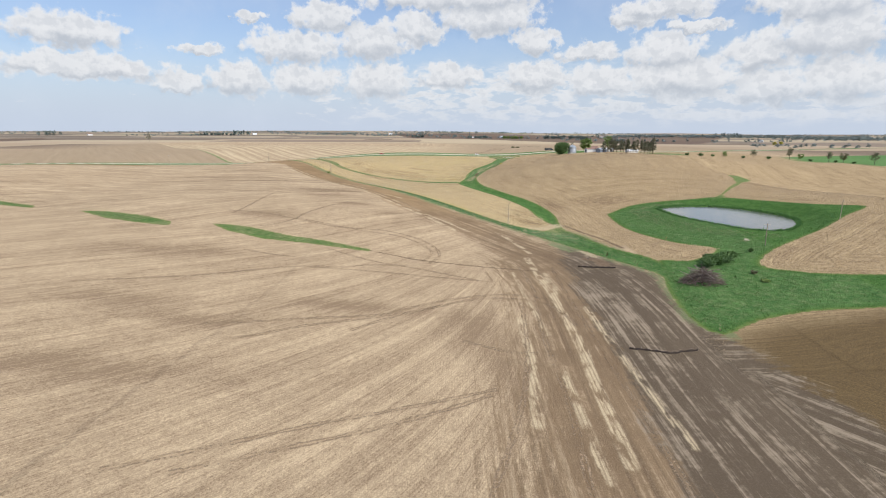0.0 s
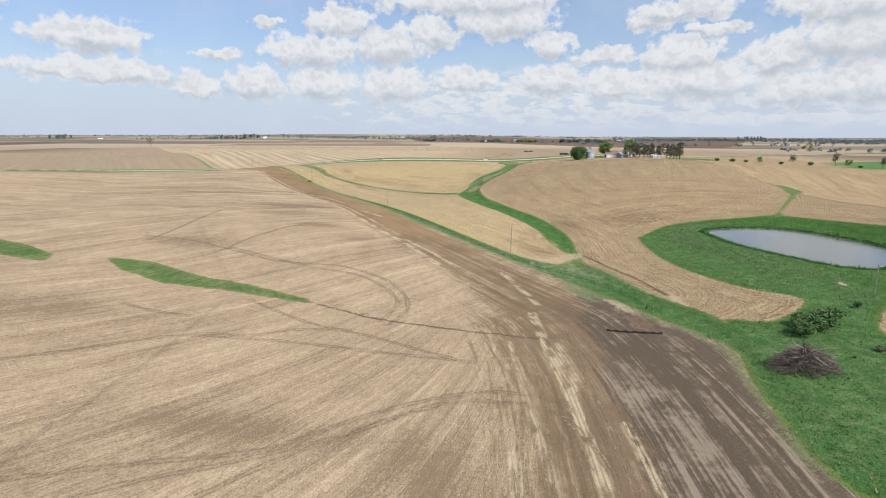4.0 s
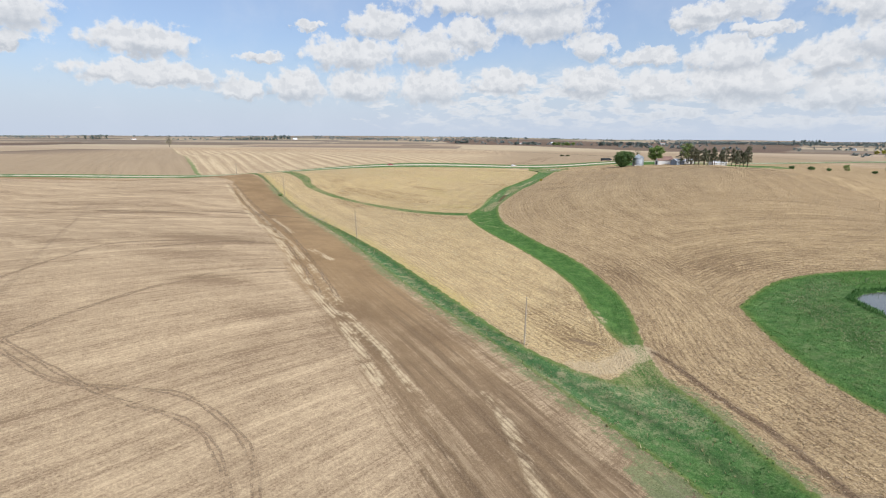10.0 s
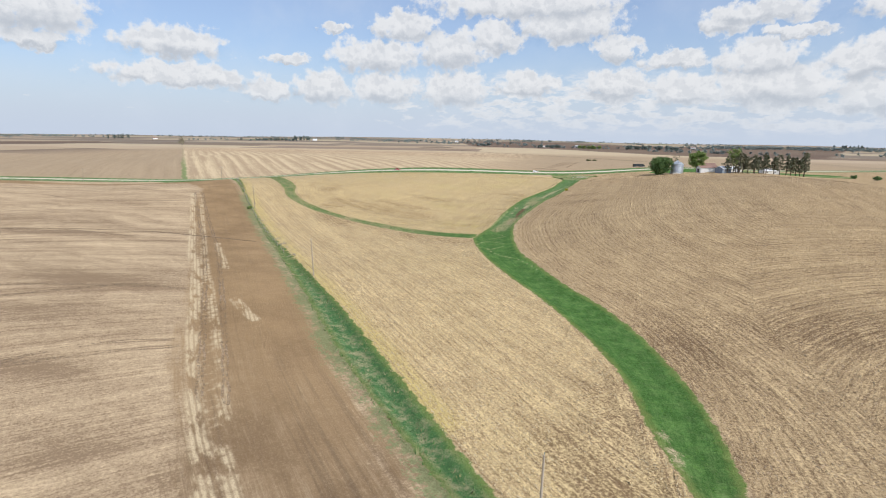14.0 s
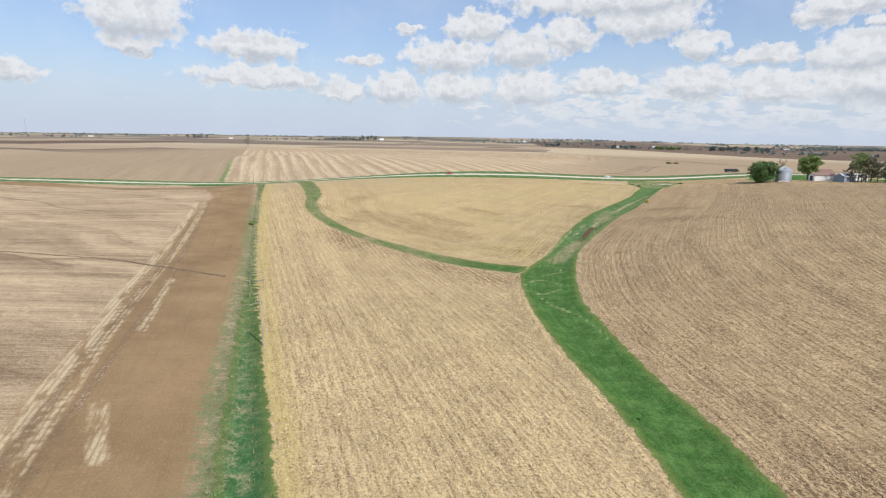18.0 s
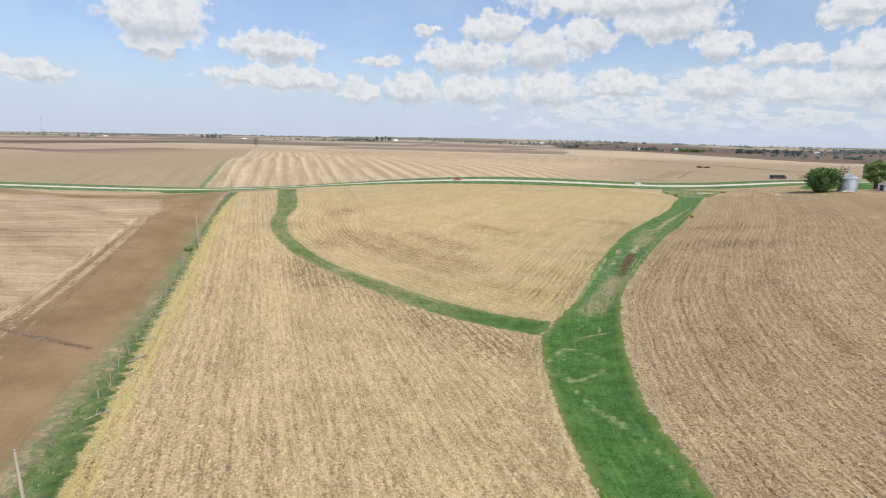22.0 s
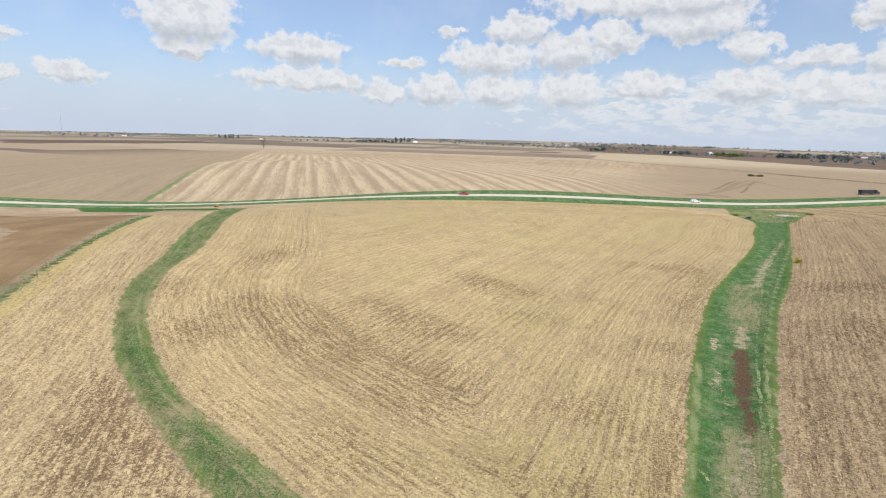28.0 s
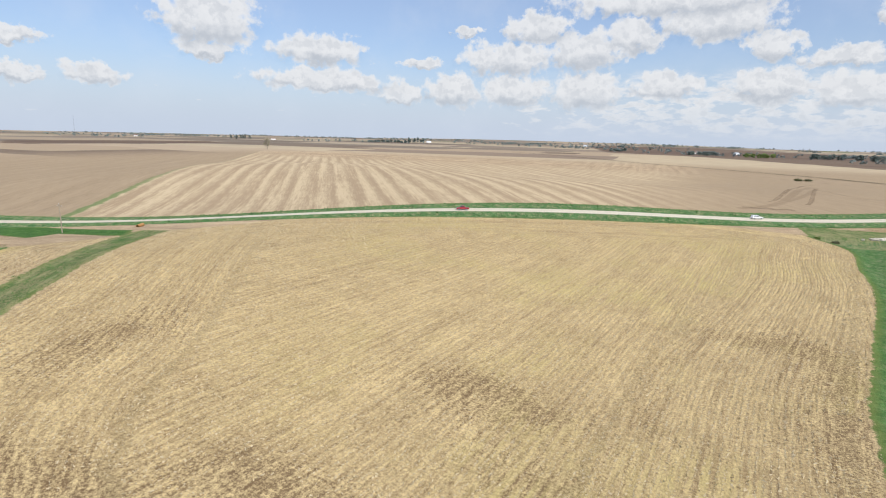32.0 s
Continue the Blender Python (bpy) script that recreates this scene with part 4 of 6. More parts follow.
BRICK = plain_material("red brick", (0.26, 0.09, 0.06), (0.38, 0.16, 0.11), 3.0, 0.9, bump=0.2)
GREY_WALL = plain_material("blue-grey painted siding", (0.20, 0.24, 0.29), (0.31, 0.35, 0.40), 2.0, 0.7, stretch=(2, 2, 0.4))
LIGHT_ROOF = plain_material("pale metal roof", (0.60, 0.63, 0.66), (0.74, 0.76, 0.78), 1.5, 0.45, 0.25)
DARK_DOOR = plain_material("dark door paint", (0.05, 0.05, 0.055), (0.10, 0.10, 0.105), 2.0, 0.6)
GLASS = plain_material("dark window glass", (0.02, 0.025, 0.03), (0.04, 0.05, 0.06), 1.0, 0.08, spec=0.6)
RUBBER = plain_material("tyre rubber", (0.02, 0.02, 0.02), (0.045, 0.042, 0.04), 8.0, 0.85)
RED_PAINT = plain_material("red car paint", (0.30, 0.025, 0.03), (0.40, 0.04, 0.045), 1.0, 0.25, spec=0.5)
WHITE_PAINT = plain_material("white car paint", (0.72, 0.72, 0.71), (0.80, 0.80, 0.79), 1.0, 0.3, spec=0.5)
BLACK_PAINT = plain_material("dark truck paint", (0.025, 0.03, 0.035), (0.06, 0.065, 0.07), 1.5, 0.4, spec=0.4)
RUST = plain_material("rusty orange machine paint", (0.30, 0.13, 0.045), (0.48, 0.26, 0.09), 3.0, 0.75, bump=0.2)
LAMP_RED = plain_material("red lamp lens", (0.35, 0.02, 0.02), (0.45, 0.03, 0.03), 1.0, 0.2)
LAMP_CLEAR = plain_material("clear lamp lens", (0.6, 0.6, 0.58), (0.75, 0.75, 0.73), 1.0, 0.15)
BARK = plain_material("bark", (0.075, 0.058, 0.043), (0.15, 0.12, 0.09), 4.0, 0.95, bump=0.5, stretch=(1, 1, 0.3))
PALE_WOOD = plain_material("bleached dead wood", (0.27, 0.235, 0.19), (0.44, 0.39, 0.32), 4.0, 0.9, bump=0.3)
BRUSH = plain_material("brown brush", (0.060, 0.042, 0.036), (0.20, 0.150, 0.125), 2.0, 0.95, bump=0.4)
DEAD_WOOD = plain_material("dead grey branches", (0.17, 0.135, 0.115), (0.40, 0.33, 0.28), 2.5, 0.95, bump=0.4)
FABRIC = plain_material("dark silt fabric", (0.030, 0.023, 0.020), (0.075, 0.056, 0.045), 2.5, 0.9, bump=0.3)
ROCK = plain_material("pale limestone rubble", (0.42, 0.37, 0.29), (0.64, 0.58, 0.48), 2.0, 0.95, bump=0.4)
EARTH = plain_material("dug brown earth", (0.16, 0.10, 0.065), (0.27, 0.18, 0.12), 1.5, 0.98, bump=0.5)
STRAW = leaf_material("dry straw", (0.40, 0.32, 0.20), (0.62, 0.52, 0.34), (0.50, 0.41, 0.26))
LEAF_DEEP = leaf_material("deep green leaves", (0.065, 0.130, 0.035), (0.135, 0.215, 0.070), (0.100, 0.170, 0.060))
LEAF_LIGHT = leaf_material("fresh green leaves", (0.125, 0.190, 0.045), (0.225, 0.300, 0.090), (0.18, 0.25, 0.07))
LEAF_PINE = leaf_material("pine needles", (0.070, 0.095, 0.055), (0.165, 0.180, 0.105), (0.20, 0.19, 0.125))
# Distance haze is painted into these leaves: paler and greyer than near ones.
LEAF_HAZE = leaf_material("distant leaves, haze in the colour", (0.105, 0.145, 0.125), (0.17, 0.21, 0.175), (0.15, 0.19, 0.17))
LEAF_THIN = leaf_material("bare twigs in bud", (0.26, 0.23, 0.16), (0.36, 0.33, 0.23), (0.31, 0.28, 0.20))
LEAF_BUD = leaf_material("thin spring buds", (0.10, 0.115, 0.055), (0.20, 0.20, 0.105), (0.15, 0.15, 0.08))
# The far woods' blue-grey is haze put into the leaf colour.
LEAF_WOODS_HAZE = leaf_material("far woods, haze in the colour", (0.125, 0.165, 0.150), (0.18, 0.22, 0.195), (0.21, 0.245, 0.235))
LEAF_YELLOW = leaf_material("yellow blossom", (0.34, 0.30, 0.03), (0.48, 0.42, 0.06), (0.40, 0.36, 0.05))
GRASS_BLADE = leaf_material("long grass", (0.060, 0.135, 0.028), (0.125, 0.230, 0.060), (0.090, 0.180, 0.042))
GRASS_REED = leaf_material("rank blue-green grass", (0.055, 0.155, 0.036), (0.140, 0.275, 0.082), (0.095, 0.205, 0.056))
GRASS_SHORT = leaf_material("short grass", (0.042, 0.120, 0.016), (0.100, 0.215, 0.034), (0.070, 0.165, 0.024))
STRAW_BROWN = leaf_material("weathered straw", (0.33, 0.24, 0.15), (0.56, 0.44, 0.29), (0.44, 0.34, 0.22))
GRASS_PALE = leaf_material("bleached grass", (0.34, 0.34, 0.19), (0.52, 0.48, 0.31), (0.26, 0.30, 0.14))
GRASS_DRY = leaf_material("last year's dry grass", (0.30, 0.25, 0.14), (0.46, 0.39, 0.24), (0.20, 0.22, 0.09))

water_mat = bpy.data.materials.new("pond water")
n = empty_tree(water_mat)
p = n.add("ShaderNodeTexCoord", out=3)
ripple = n.math("ADD", n.noise(p, 1.6, 3.0, 0.6), n.noise(n.vec("MULTIPLY", p, (0.25, 0.6, 1)), 0.5, 2.0))
n.skin(n.mix(n.noise(p, 0.05, 3.0), (0.085, 0.095, 0.085), (0.12, 0.125, 0.105)), 0.12, n.bump(ripple, 0.10, 0.05), spec=0.5)


# ---- building blocks ----
def part(name, bm, material, parent=None, label=""):
    """Links a bmesh as one mesh object under a thing or a part."""
    me = bpy.data.meshes.new(name)
    bm.to_mesh(me)
    bm.free()
    me.materials.append(material)
    ob = new(name, me)
    if parent is not None:
        ob.parent = parent
    if label:
        ob["label"] = label
    return ob


def bare(name, verts, faces, material, parent=None, smooth_shade=False):
    """Links plain vertices and faces as one mesh object."""
    me = bpy.data.meshes.new(name)
    me.from_pydata(verts, [], faces)
    me.materials.append(material)
    if smooth_shade:
        me.polygons.foreach_set("use_smooth", [True] * len(me.polygons))
    ob = new(name, me)
    if parent is not None:
        ob.parent = parent
    return ob


def thing(name, label, category, x=0.0, y=0.0, turn=0.0, group="", z=None):
    ob = new(name)
    ob.matrix_world = pose(x, y, height_at(x, y) if z is None else z, 0, 0, turn)
    return tagged(ob, label, category, group)


def box(bm, cx, cy, cz, sx, sy, sz, bevel=0.0, taper=1.0):
    """A box by its middle and size; taper narrows its top."""
    made = bmesh.ops.create_cube(bm, size=1.0)["verts"]
    for v in made:
        k = taper if v.co.z > 0 else 1.0
        v.co = Vector((cx + v.co.x * sx * k, cy + v.co.y * sy * k, cz + v.co.z * sz))
    if bevel:
        edges = list({e for v in made for e in v.link_edges})
        bmesh.ops.bevel(bm, geom=edges, offset=bevel, segments=2, affect="EDGES", profile=0.6)
    return bm


def rod(bm, a, b, r0, r1=None, sides=8):
    """A tapered round bar from a to b."""
    a, b = Vector(a), Vector(b)
    r1 = r0 if r1 is None else r1
    d = (b - a)
    m = Matrix.Translation((a + b) / 2) @ d.to_track_quat("Z", "Y").to_matrix().to_4x4()
    bmesh.ops.create_cone(bm, cap_ends=True, segments=sides, radius1=r0, radius2=r1, depth=d.length, matrix=m)
    return bm


def fresh():
    return bmesh.new()


def leaves(name, centres, count, spread, size, material, parent=None, seed=1, flat=0.35):
    """A crown of small leaf sprays round the given centres."""
    rng = np.random.default_rng(seed)
    c = np.asarray(centres, float)
    k = rng.integers(0, len(c), count)
    off = rng.normal(0, 1, (count, 3))
    off /= np.linalg.norm(off, axis=1)[:, None] + 1e-9
    off *= (rng.random(count)[:, None] ** 0.45) * spread * np.array([1, 1, 0.75])
    mid = c[k] + off
    u = rng.normal(0, 1, (count, 3))
    u[:, 2] *= flat
    u /= np.linalg.norm(u, axis=1)[:, None]
    v = np.cross(u, rng.normal(0, 1, (count, 3)))
    v /= np.linalg.norm(v, axis=1)[:, None] + 1e-9
    s = (size * (0.6 + 0.8 * rng.random(count)))[:, None]
    quad = np.stack([mid - u * s, mid + v * s * 0.55, mid + u * s, mid - v * s * 0.55], 1).reshape(-1, 3)
    me = bpy.data.meshes.new(name)
    me.vertices.add(len(quad))
    me.vertices.foreach_set("co", quad.astype(np.float32).ravel())
    me.loops.add(count * 4)
    me.loops.foreach_set("vertex_index", np.arange(count * 4, dtype=np.int32))
    me.polygons.add(count)
    me.polygons.foreach_set("loop_start", (np.arange(count) * 4).astype(np.int32))
    me.update(calc_edges=True)
    me.materials.append(material)
    ob = new(name, me)
    if parent is not None:
        ob.parent = parent
    return ob


def tree(name, label, x, y, tall, wide, leaf, seed, start=0.25, shape="broad", count=2600, size=0.5, category="tree", group="", z=None, lean=0.0, limbs=14):
    """A tapered trunk with limbs, and a ragged crown of small sprays."""
    rng = random.Random(seed)
    t = thing(name, label, category, x, y, rng.uniform(0, 360), group, z)
    bm = fresh()
    top = Vector((lean * tall, 0, tall * 0.93))
    r = tall * 0.022
    knee = Vector((lean * tall * 0.35, tall * 0.01, tall * 0.45))
    rod(bm, (0, 0, -0.3), knee, r, r * 0.7)
    rod(bm, knee, top, r * 0.7, r * 0.12)
    ends = []
    for i in range(limbs):
        u = start + (0.95 - start) * (i + rng.random()) / limbs
        base = knee * (u / 0.45) if u < 0.45 else knee.lerp(top, (u - 0.45) / 0.55)
        a = i * 2.4 + rng.uniform(-0.5, 0.5)
        if shape == "broad":
            reach = wide * math.sqrt(max(0.08, 1 - ((u - 0.55) / 0.52) ** 2)) * rng.uniform(0.6, 1.0)
            rise = tall * 0.10 * rng.uniform(0.3, 1.4)
        elif shape == "pine":
            reach = wide * (1.05 - 0.75 * max(0, (u - 0.45) / 0.55)) * rng.uniform(0.35, 1.05)
            rise = tall * 0.02 * rng.uniform(-1, 2)
        else:
            reach = wide * rng.uniform(0.5, 1.0) * (1.1 - 0.5 * u)
            rise = tall * 0.22 * rng.uniform(0.6, 1.2)
        end = base + Vector((math.cos(a) * reach, math.sin(a) * reach, rise))
        rod(bm, base, end, r * 0.32 * (1.2 - u), r * 0.06, 5)
        ends.append(end)
        ends.append(base.lerp(end, 0.6) + Vector((rng.uniform(-1, 1), rng.uniform(-1, 1), rng.uniform(-0.4, 0.8))) * wide * 0.14)
        if shape == "bare":
            for _ in range(3):
                tip = end + Vector((rng.uniform(-1, 1), rng.uniform(-1, 1), rng.uniform(0.1, 1))) * wide * 0.4
                rod(bm, base.lerp(end, rng.uniform(0.5, 1)), tip, r * 0.10, r * 0.03, 4)
                ends.append(tip)
    ends.append(top)
    part("trunk", bm, BARK, t)
    leaves("crown", ends, count, wide * (0.30 if shape == "broad" else 0.24 if shape == "pine" else 0.3), size, leaf, t, seed)
    return t


# ---- pond ----
ring = [(x, y) for x, y in POND_OUT]
mid_x, mid_y = sum(q[0] for q in ring) / len(ring), sum(q[1] for q in ring) / len(ring)
pond_verts = [(mid_x, mid_y, WATER_LEVEL)] + [(mid_x + (x - mid_x) * 1.012, mid_y + (y - mid_y) * 1.012, WATER_LEVEL) for x, y in ring]
pond = bare("water", pond_verts, [(0, i + 1, (i + 1) % len(ring) + 1) for i in range(len(ring))], water_mat)
tagged(pond, "still grey farm pond reflecting the cloudy sky", "pond", kind="structure")


# ---- utility poles ----
def utility_pole(x, y, tall, lean_x, lean_y, arm, label, name="utility_pole"):
    t = thing(name, label, "utility pole", x, y, 0, "utility poles")
    bm = fresh()
    rod(bm, (0, 0, -0.6), (lean_x * 0.5, lean_y * 0.5, tall * 0.5), 0.17, 0.145, 12)
    rod(bm, (lean_x * 0.5, lean_y * 0.5, tall * 0.5), (lean_x, lean_y, tall), 0.145, 0.105, 12)
    part("pole", bm, POLE_WOOD, t)
    bm = fresh()
    rod(bm, (lean_x, lean_y, tall - 0.05), (lean_x, lean_y, tall + 0.22), 0.05, 0.03)
    bmesh.ops.create_uvsphere(bm, u_segments=8, v_segments=6, radius=0.07, matrix=Matrix.Translation((lean_x, lean_y, tall + 0.25)))
    part("insulator", bm, STEEL, t, "grey pin insulator")
    if arm:
        bm = fresh()
        box(bm, lean_x, lean_y + 0.14, tall - 0.6, 2.2, 0.11, 0.12, 0.015)
        beam = part("crossarm", bm, POLE_WOOD, t)
        for s in (-1, 1):
            bm = fresh()
            rod(bm, (lean_x + s * 0.95, lean_y + 0.14, tall - 0.54), (lean_x + s * 0.95, lean_y + 0.14, tall - 0.3), 0.05, 0.04)
            part("insulator", bm, STEEL, beam)
    return t


utility_pole(31.3, 247.0, 9.6, 0.15, 0.05, False, "tall bare weathered wooden utility pole beside the ditch")
utility_pole(-22.0, 324.0, 9.2, -0.45, 0.1, False, "leaning pale wooden utility pole in the grass ditch")
utility_pole(-83.5, 417.5, 9.2, -0.4, 0.1, False, "thin pale wooden utility pole at the field fence")
utility_pole(118.8, 193.4, 8.2, -0.1, 0.0, True, "dark wooden utility pole on the pond dam")
utility_pole(167.5, 224.0, 8.2, 0.3, 0.0, True, "dark leaning wooden utility pole by the pond bank")
utility_pole(-170.5, 546.0, 9.0, -0.1, 0.0, True, "grey wooden utility pole at the gravel road")
utility_pole(-262.0, 531.0, 9.0, 0.1, 0.0, True, "grey wooden utility pole on the road verge")

# ---- field fence along the ditch ----
fence = thing("field_fence", "old wire fence with leaning grey wooden posts", "fence", z=0.0)
rng = random.Random(5)
line = curved(DITCH_EAST[8:], 6)
px, py = np.array([q[0] for q in line]), np.array([q[1] for q in line])
run = np.r_[0, np.cumsum(np.hypot(np.diff(px), np.diff(py)))]
posts = []
post_bm = fresh()
rod(post_bm, (0, 0, -0.3), (0, 0, 1.35), 0.085, 0.07, 7)
first = part("post", post_bm, POST_WOOD, fence)
for i, s in enumerate(np.arange(3, run[-1] - 2, 5.2)):
    x, y = np.interp(s, run, px) - 1.5 + rng.uniform(-0.2, 0.2), np.interp(s, run, py) - 0.9
    ob = first if i == 0 else new("post", first.data)
    ob.parent = fence
    ob.matrix_local = pose(x, y, height_at(x, y), rng.uniform(-6, 6), rng.uniform(-6, 6), 0)
    posts.append(Vector((x, y, height_at(x, y))))
for h in (0.45, 0.8, 1.15):
    bm = fresh()
    for a, b in zip(posts[:-1], posts[1:]):
        rod(bm, a + Vector((0.09, 0, h)), b + Vector((0.09, 0, h)), 0.012, sides=4)
    part("wire", bm, WIRE, fence)


# ---- silt fences across the scraped gully ----
def silt_fence(points, label):
    t = thing("silt_fence", label, "silt fence", z=0.0)
    pts = [Vector((x, y, height_at(x, y))) for x, y in curved(points, 6)]
    verts, faces = [], []
    for i, q in enumerate(pts):
        sag = 0.42 + 0.12 * math.sin(i * 1.7)
        for dz, dy in ((-0.15, -0.06), (sag, -0.035), (sag, 0.035), (-0.15, 0.06)):
            verts.append(q + Vector((0, dy + 0.08 * math.sin(i * 1.1), dz)))
        if i:
            a, b = 4 * (i - 1), 4 * i
            faces += [(a + k, a + (k + 1) % 4, b + (k + 1) % 4, b + k) for k in range(4)]
    bare("fabric", verts, faces + [(0, 1, 2, 3), tuple(4 * (len(pts) - 1) + k for k in (3, 2, 1, 0))], FABRIC, t)
    for q in pts[::3]:
        bm = fresh()
        rod(bm, q + Vector((0, 0.06, -0.3)), q + Vector((0.03, 0.05, 0.75)), 0.035, 0.03, 6)
        part("stake", bm, DEAD_WOOD, t)
    return t


silt_fence([(41.5, 111.2), (44, 110.8), (47, 110), (50, 109), (52.5, 109.8), (56.3, 110.6)], "sagging dark silt fabric staked across bare soil")
silt_fence([(46, 175.6), (49, 174.8), (52, 174.4), (55, 173.9), (58, 173.6)], "dark silt fabric below a scoured hollow")

# ---- brush pile and shrubs in the pasture ----
pile = thing("brush_pile", "heap of dead grey branches and uprooted limbs on grass", "brush pile", 78.5, 156.0)
rng = random.Random(11)
bm = fresh()
for i in range(900):
    a, d = rng.uniform(0, math.tau), rng.random() ** 0.7
    x, y = math.cos(a) * d * 6.4, math.sin(a) * d * 4.6
    h = (1 - d ** 1.7) * 4.4 + 0.3
    way = Vector((math.cos(a) + rng.uniform(-0.9, 0.9), math.sin(a) + rng.uniform(-0.9, 0.9), rng.uniform(-0.5, 0.5)))
    ln = rng.uniform(0.8, 3.0)
    q = Vector((x, y, h * rng.uniform(0.2, 1.0)))
    rod(bm, q - way.normalized() * ln / 2, q + way.normalized() * ln / 2, rng.uniform(0.03, 0.095), 0.015, 5)
part("tangle", bm, BRUSH, pile, "tangled thin dead branches")
for i in range(46):
    a = rng.uniform(0, math.tau)
    q = Vector((math.cos(a) * rng.uniform(0.5, 3.6), math.sin(a) * rng.uniform(0.5, 2.6), rng.uniform(0.8, 4.2)))
    way = Vector((math.cos(a), math.sin(a), rng.uniform(-0.55, 0.9))).normalized()
    bm = fresh()
    bend = q + way * rng.uniform(1.0, 2.0)
    rod(bm, q - way * 1.2, bend, 0.13, 0.09, 7)
    rod(bm, bend, bend + (way + Vector((rng.uniform(-0.5, 0.5), rng.uniform(-0.5, 0.5), rng.uniform(-0.2, 0.4)))) * rng.uniform(0.8, 1.8), 0.09, 0.03, 6)
    part("limb", bm, DEAD_WOOD, pile)


def shrub(name, label, x, y, tall, wide, leaf, seed, count=900, size=0.28, group=""):
    t = thing(name, label, "shrub", x, y, seed * 47 % 360, group)
    r = random.Random(seed)
    bm, ends = fresh(), []
    for i in range(11):
        a, lean = i * 2.4, r.uniform(0.2, 1.0)
        end = Vector((math.cos(a) * wide * lean * 0.75, math.sin(a) * wide * lean * 0.75, tall * (1.0 - 0.45 * lean) * r.uniform(0.7, 1.0)))
        rod(bm, (0, 0, -0.1), end, 0.05, 0.015, 5)
        ends += [end, end * 0.6]
    part("stems", bm, BARK, t)
    leaves("crown", ends, count, wide * 0.36, size, leaf, t, seed)
    return t


for i, (x, y, h, r) in enumerate(((87.5, 171.5, 3.2, 3.2), (91, 173.5, 3.6, 3.5), (95, 176.5, 3.4, 3.3), (98.5, 179, 3.0, 2.9), (90, 176.5, 2.8, 2.8))):
    shrub("willow_shrub", "dense dark green willow shrub beside the brush pile", x, y, h, r, LEAF_DEEP, 20 + i, 1500, 0.27, "willow shrubs")
shrub("round_bush", "small dark bush in the pasture near the dam", 109.3, 185.8, 1.7, 1.3, LEAF_DEEP, 31, 500, 0.2)
shrub("low_bush", "low brownish bush in long grass", 97.0, 162.0, 1.0, 1.3, LEAF_BUD, 32, 400, 0.2)
shrub("low_bush", "low yellow-green bush in long grass", 96.0, 154.0, 0.8, 1.5, LEAF_LIGHT, 33, 350, 0.2)
shrub("roadside_bush", "low bush at the foot of a leaning pole", -84.5, 414.5, 1.3, 1.4, LEAF_LIGHT, 34, 500, 0.22)


shrub("flowering_shrub", "small yellow flowering plant on the waterway edge", 61.5, 558.0, 1.6, 1.3, LEAF_YELLOW, 35, 420, 0.2)

# ---- vehicles ----
def wheel(parent, x, y, r=0.37, w=0.24):
    bm = fresh()
    bmesh.ops.create_cone(bm, cap_ends=True, segments=18, radius1=r, radius2=r, depth=w, matrix=pose(x, y, r, 90, 0, 0))
    bmesh.ops.bevel(bm, geom=[e for e in bm.edges if abs(e.verts[0].co.y - e.verts[1].co.y) < 1e-4], offset=0.04, segments=2, affect="EDGES")
    tyre = part("tyre", bm, RUBBER, parent)
    bm = fresh()
    bmesh.ops.create_cone(bm, cap_ends=True, segments=14, radius1=r * 0.6, radius2=r * 0.55, depth=w + 0.03, matrix=pose(x, y, r, 90, 0, 0))
    part("rim", bm, STEEL, tyre, "grey wheel rim")


def prism(outline, half, inset=0.0):
    """A body from its side outline (x, z), drawn in towards the roof by inset."""
    bm = fresh()
    zs = [q[1] for q in outline]
    lo, hi = min(zs), max(zs)
    sides = []
    for s in (-1, 1):
        sides.append([bm.verts.new((x, s * (half - inset * max(0.0, (z - lo) / (hi - lo) - 0.45) * 1.8), z)) for x, z in outline])
    bm.faces.new(sides[0])
    bm.faces.new(sides[1][::-1])
    for i in range(len(outline)):
        j = (i + 1) % len(outline)
        bm.faces.new((sides[0][j], sides[0][i], sides[1][i], sides[1][j]))
    bmesh.ops.recalc_face_normals(bm, faces=bm.faces)
    bmesh.ops.bevel(bm, geom=list(bm.edges), offset=0.05, segments=2, affect="EDGES")
    return bm


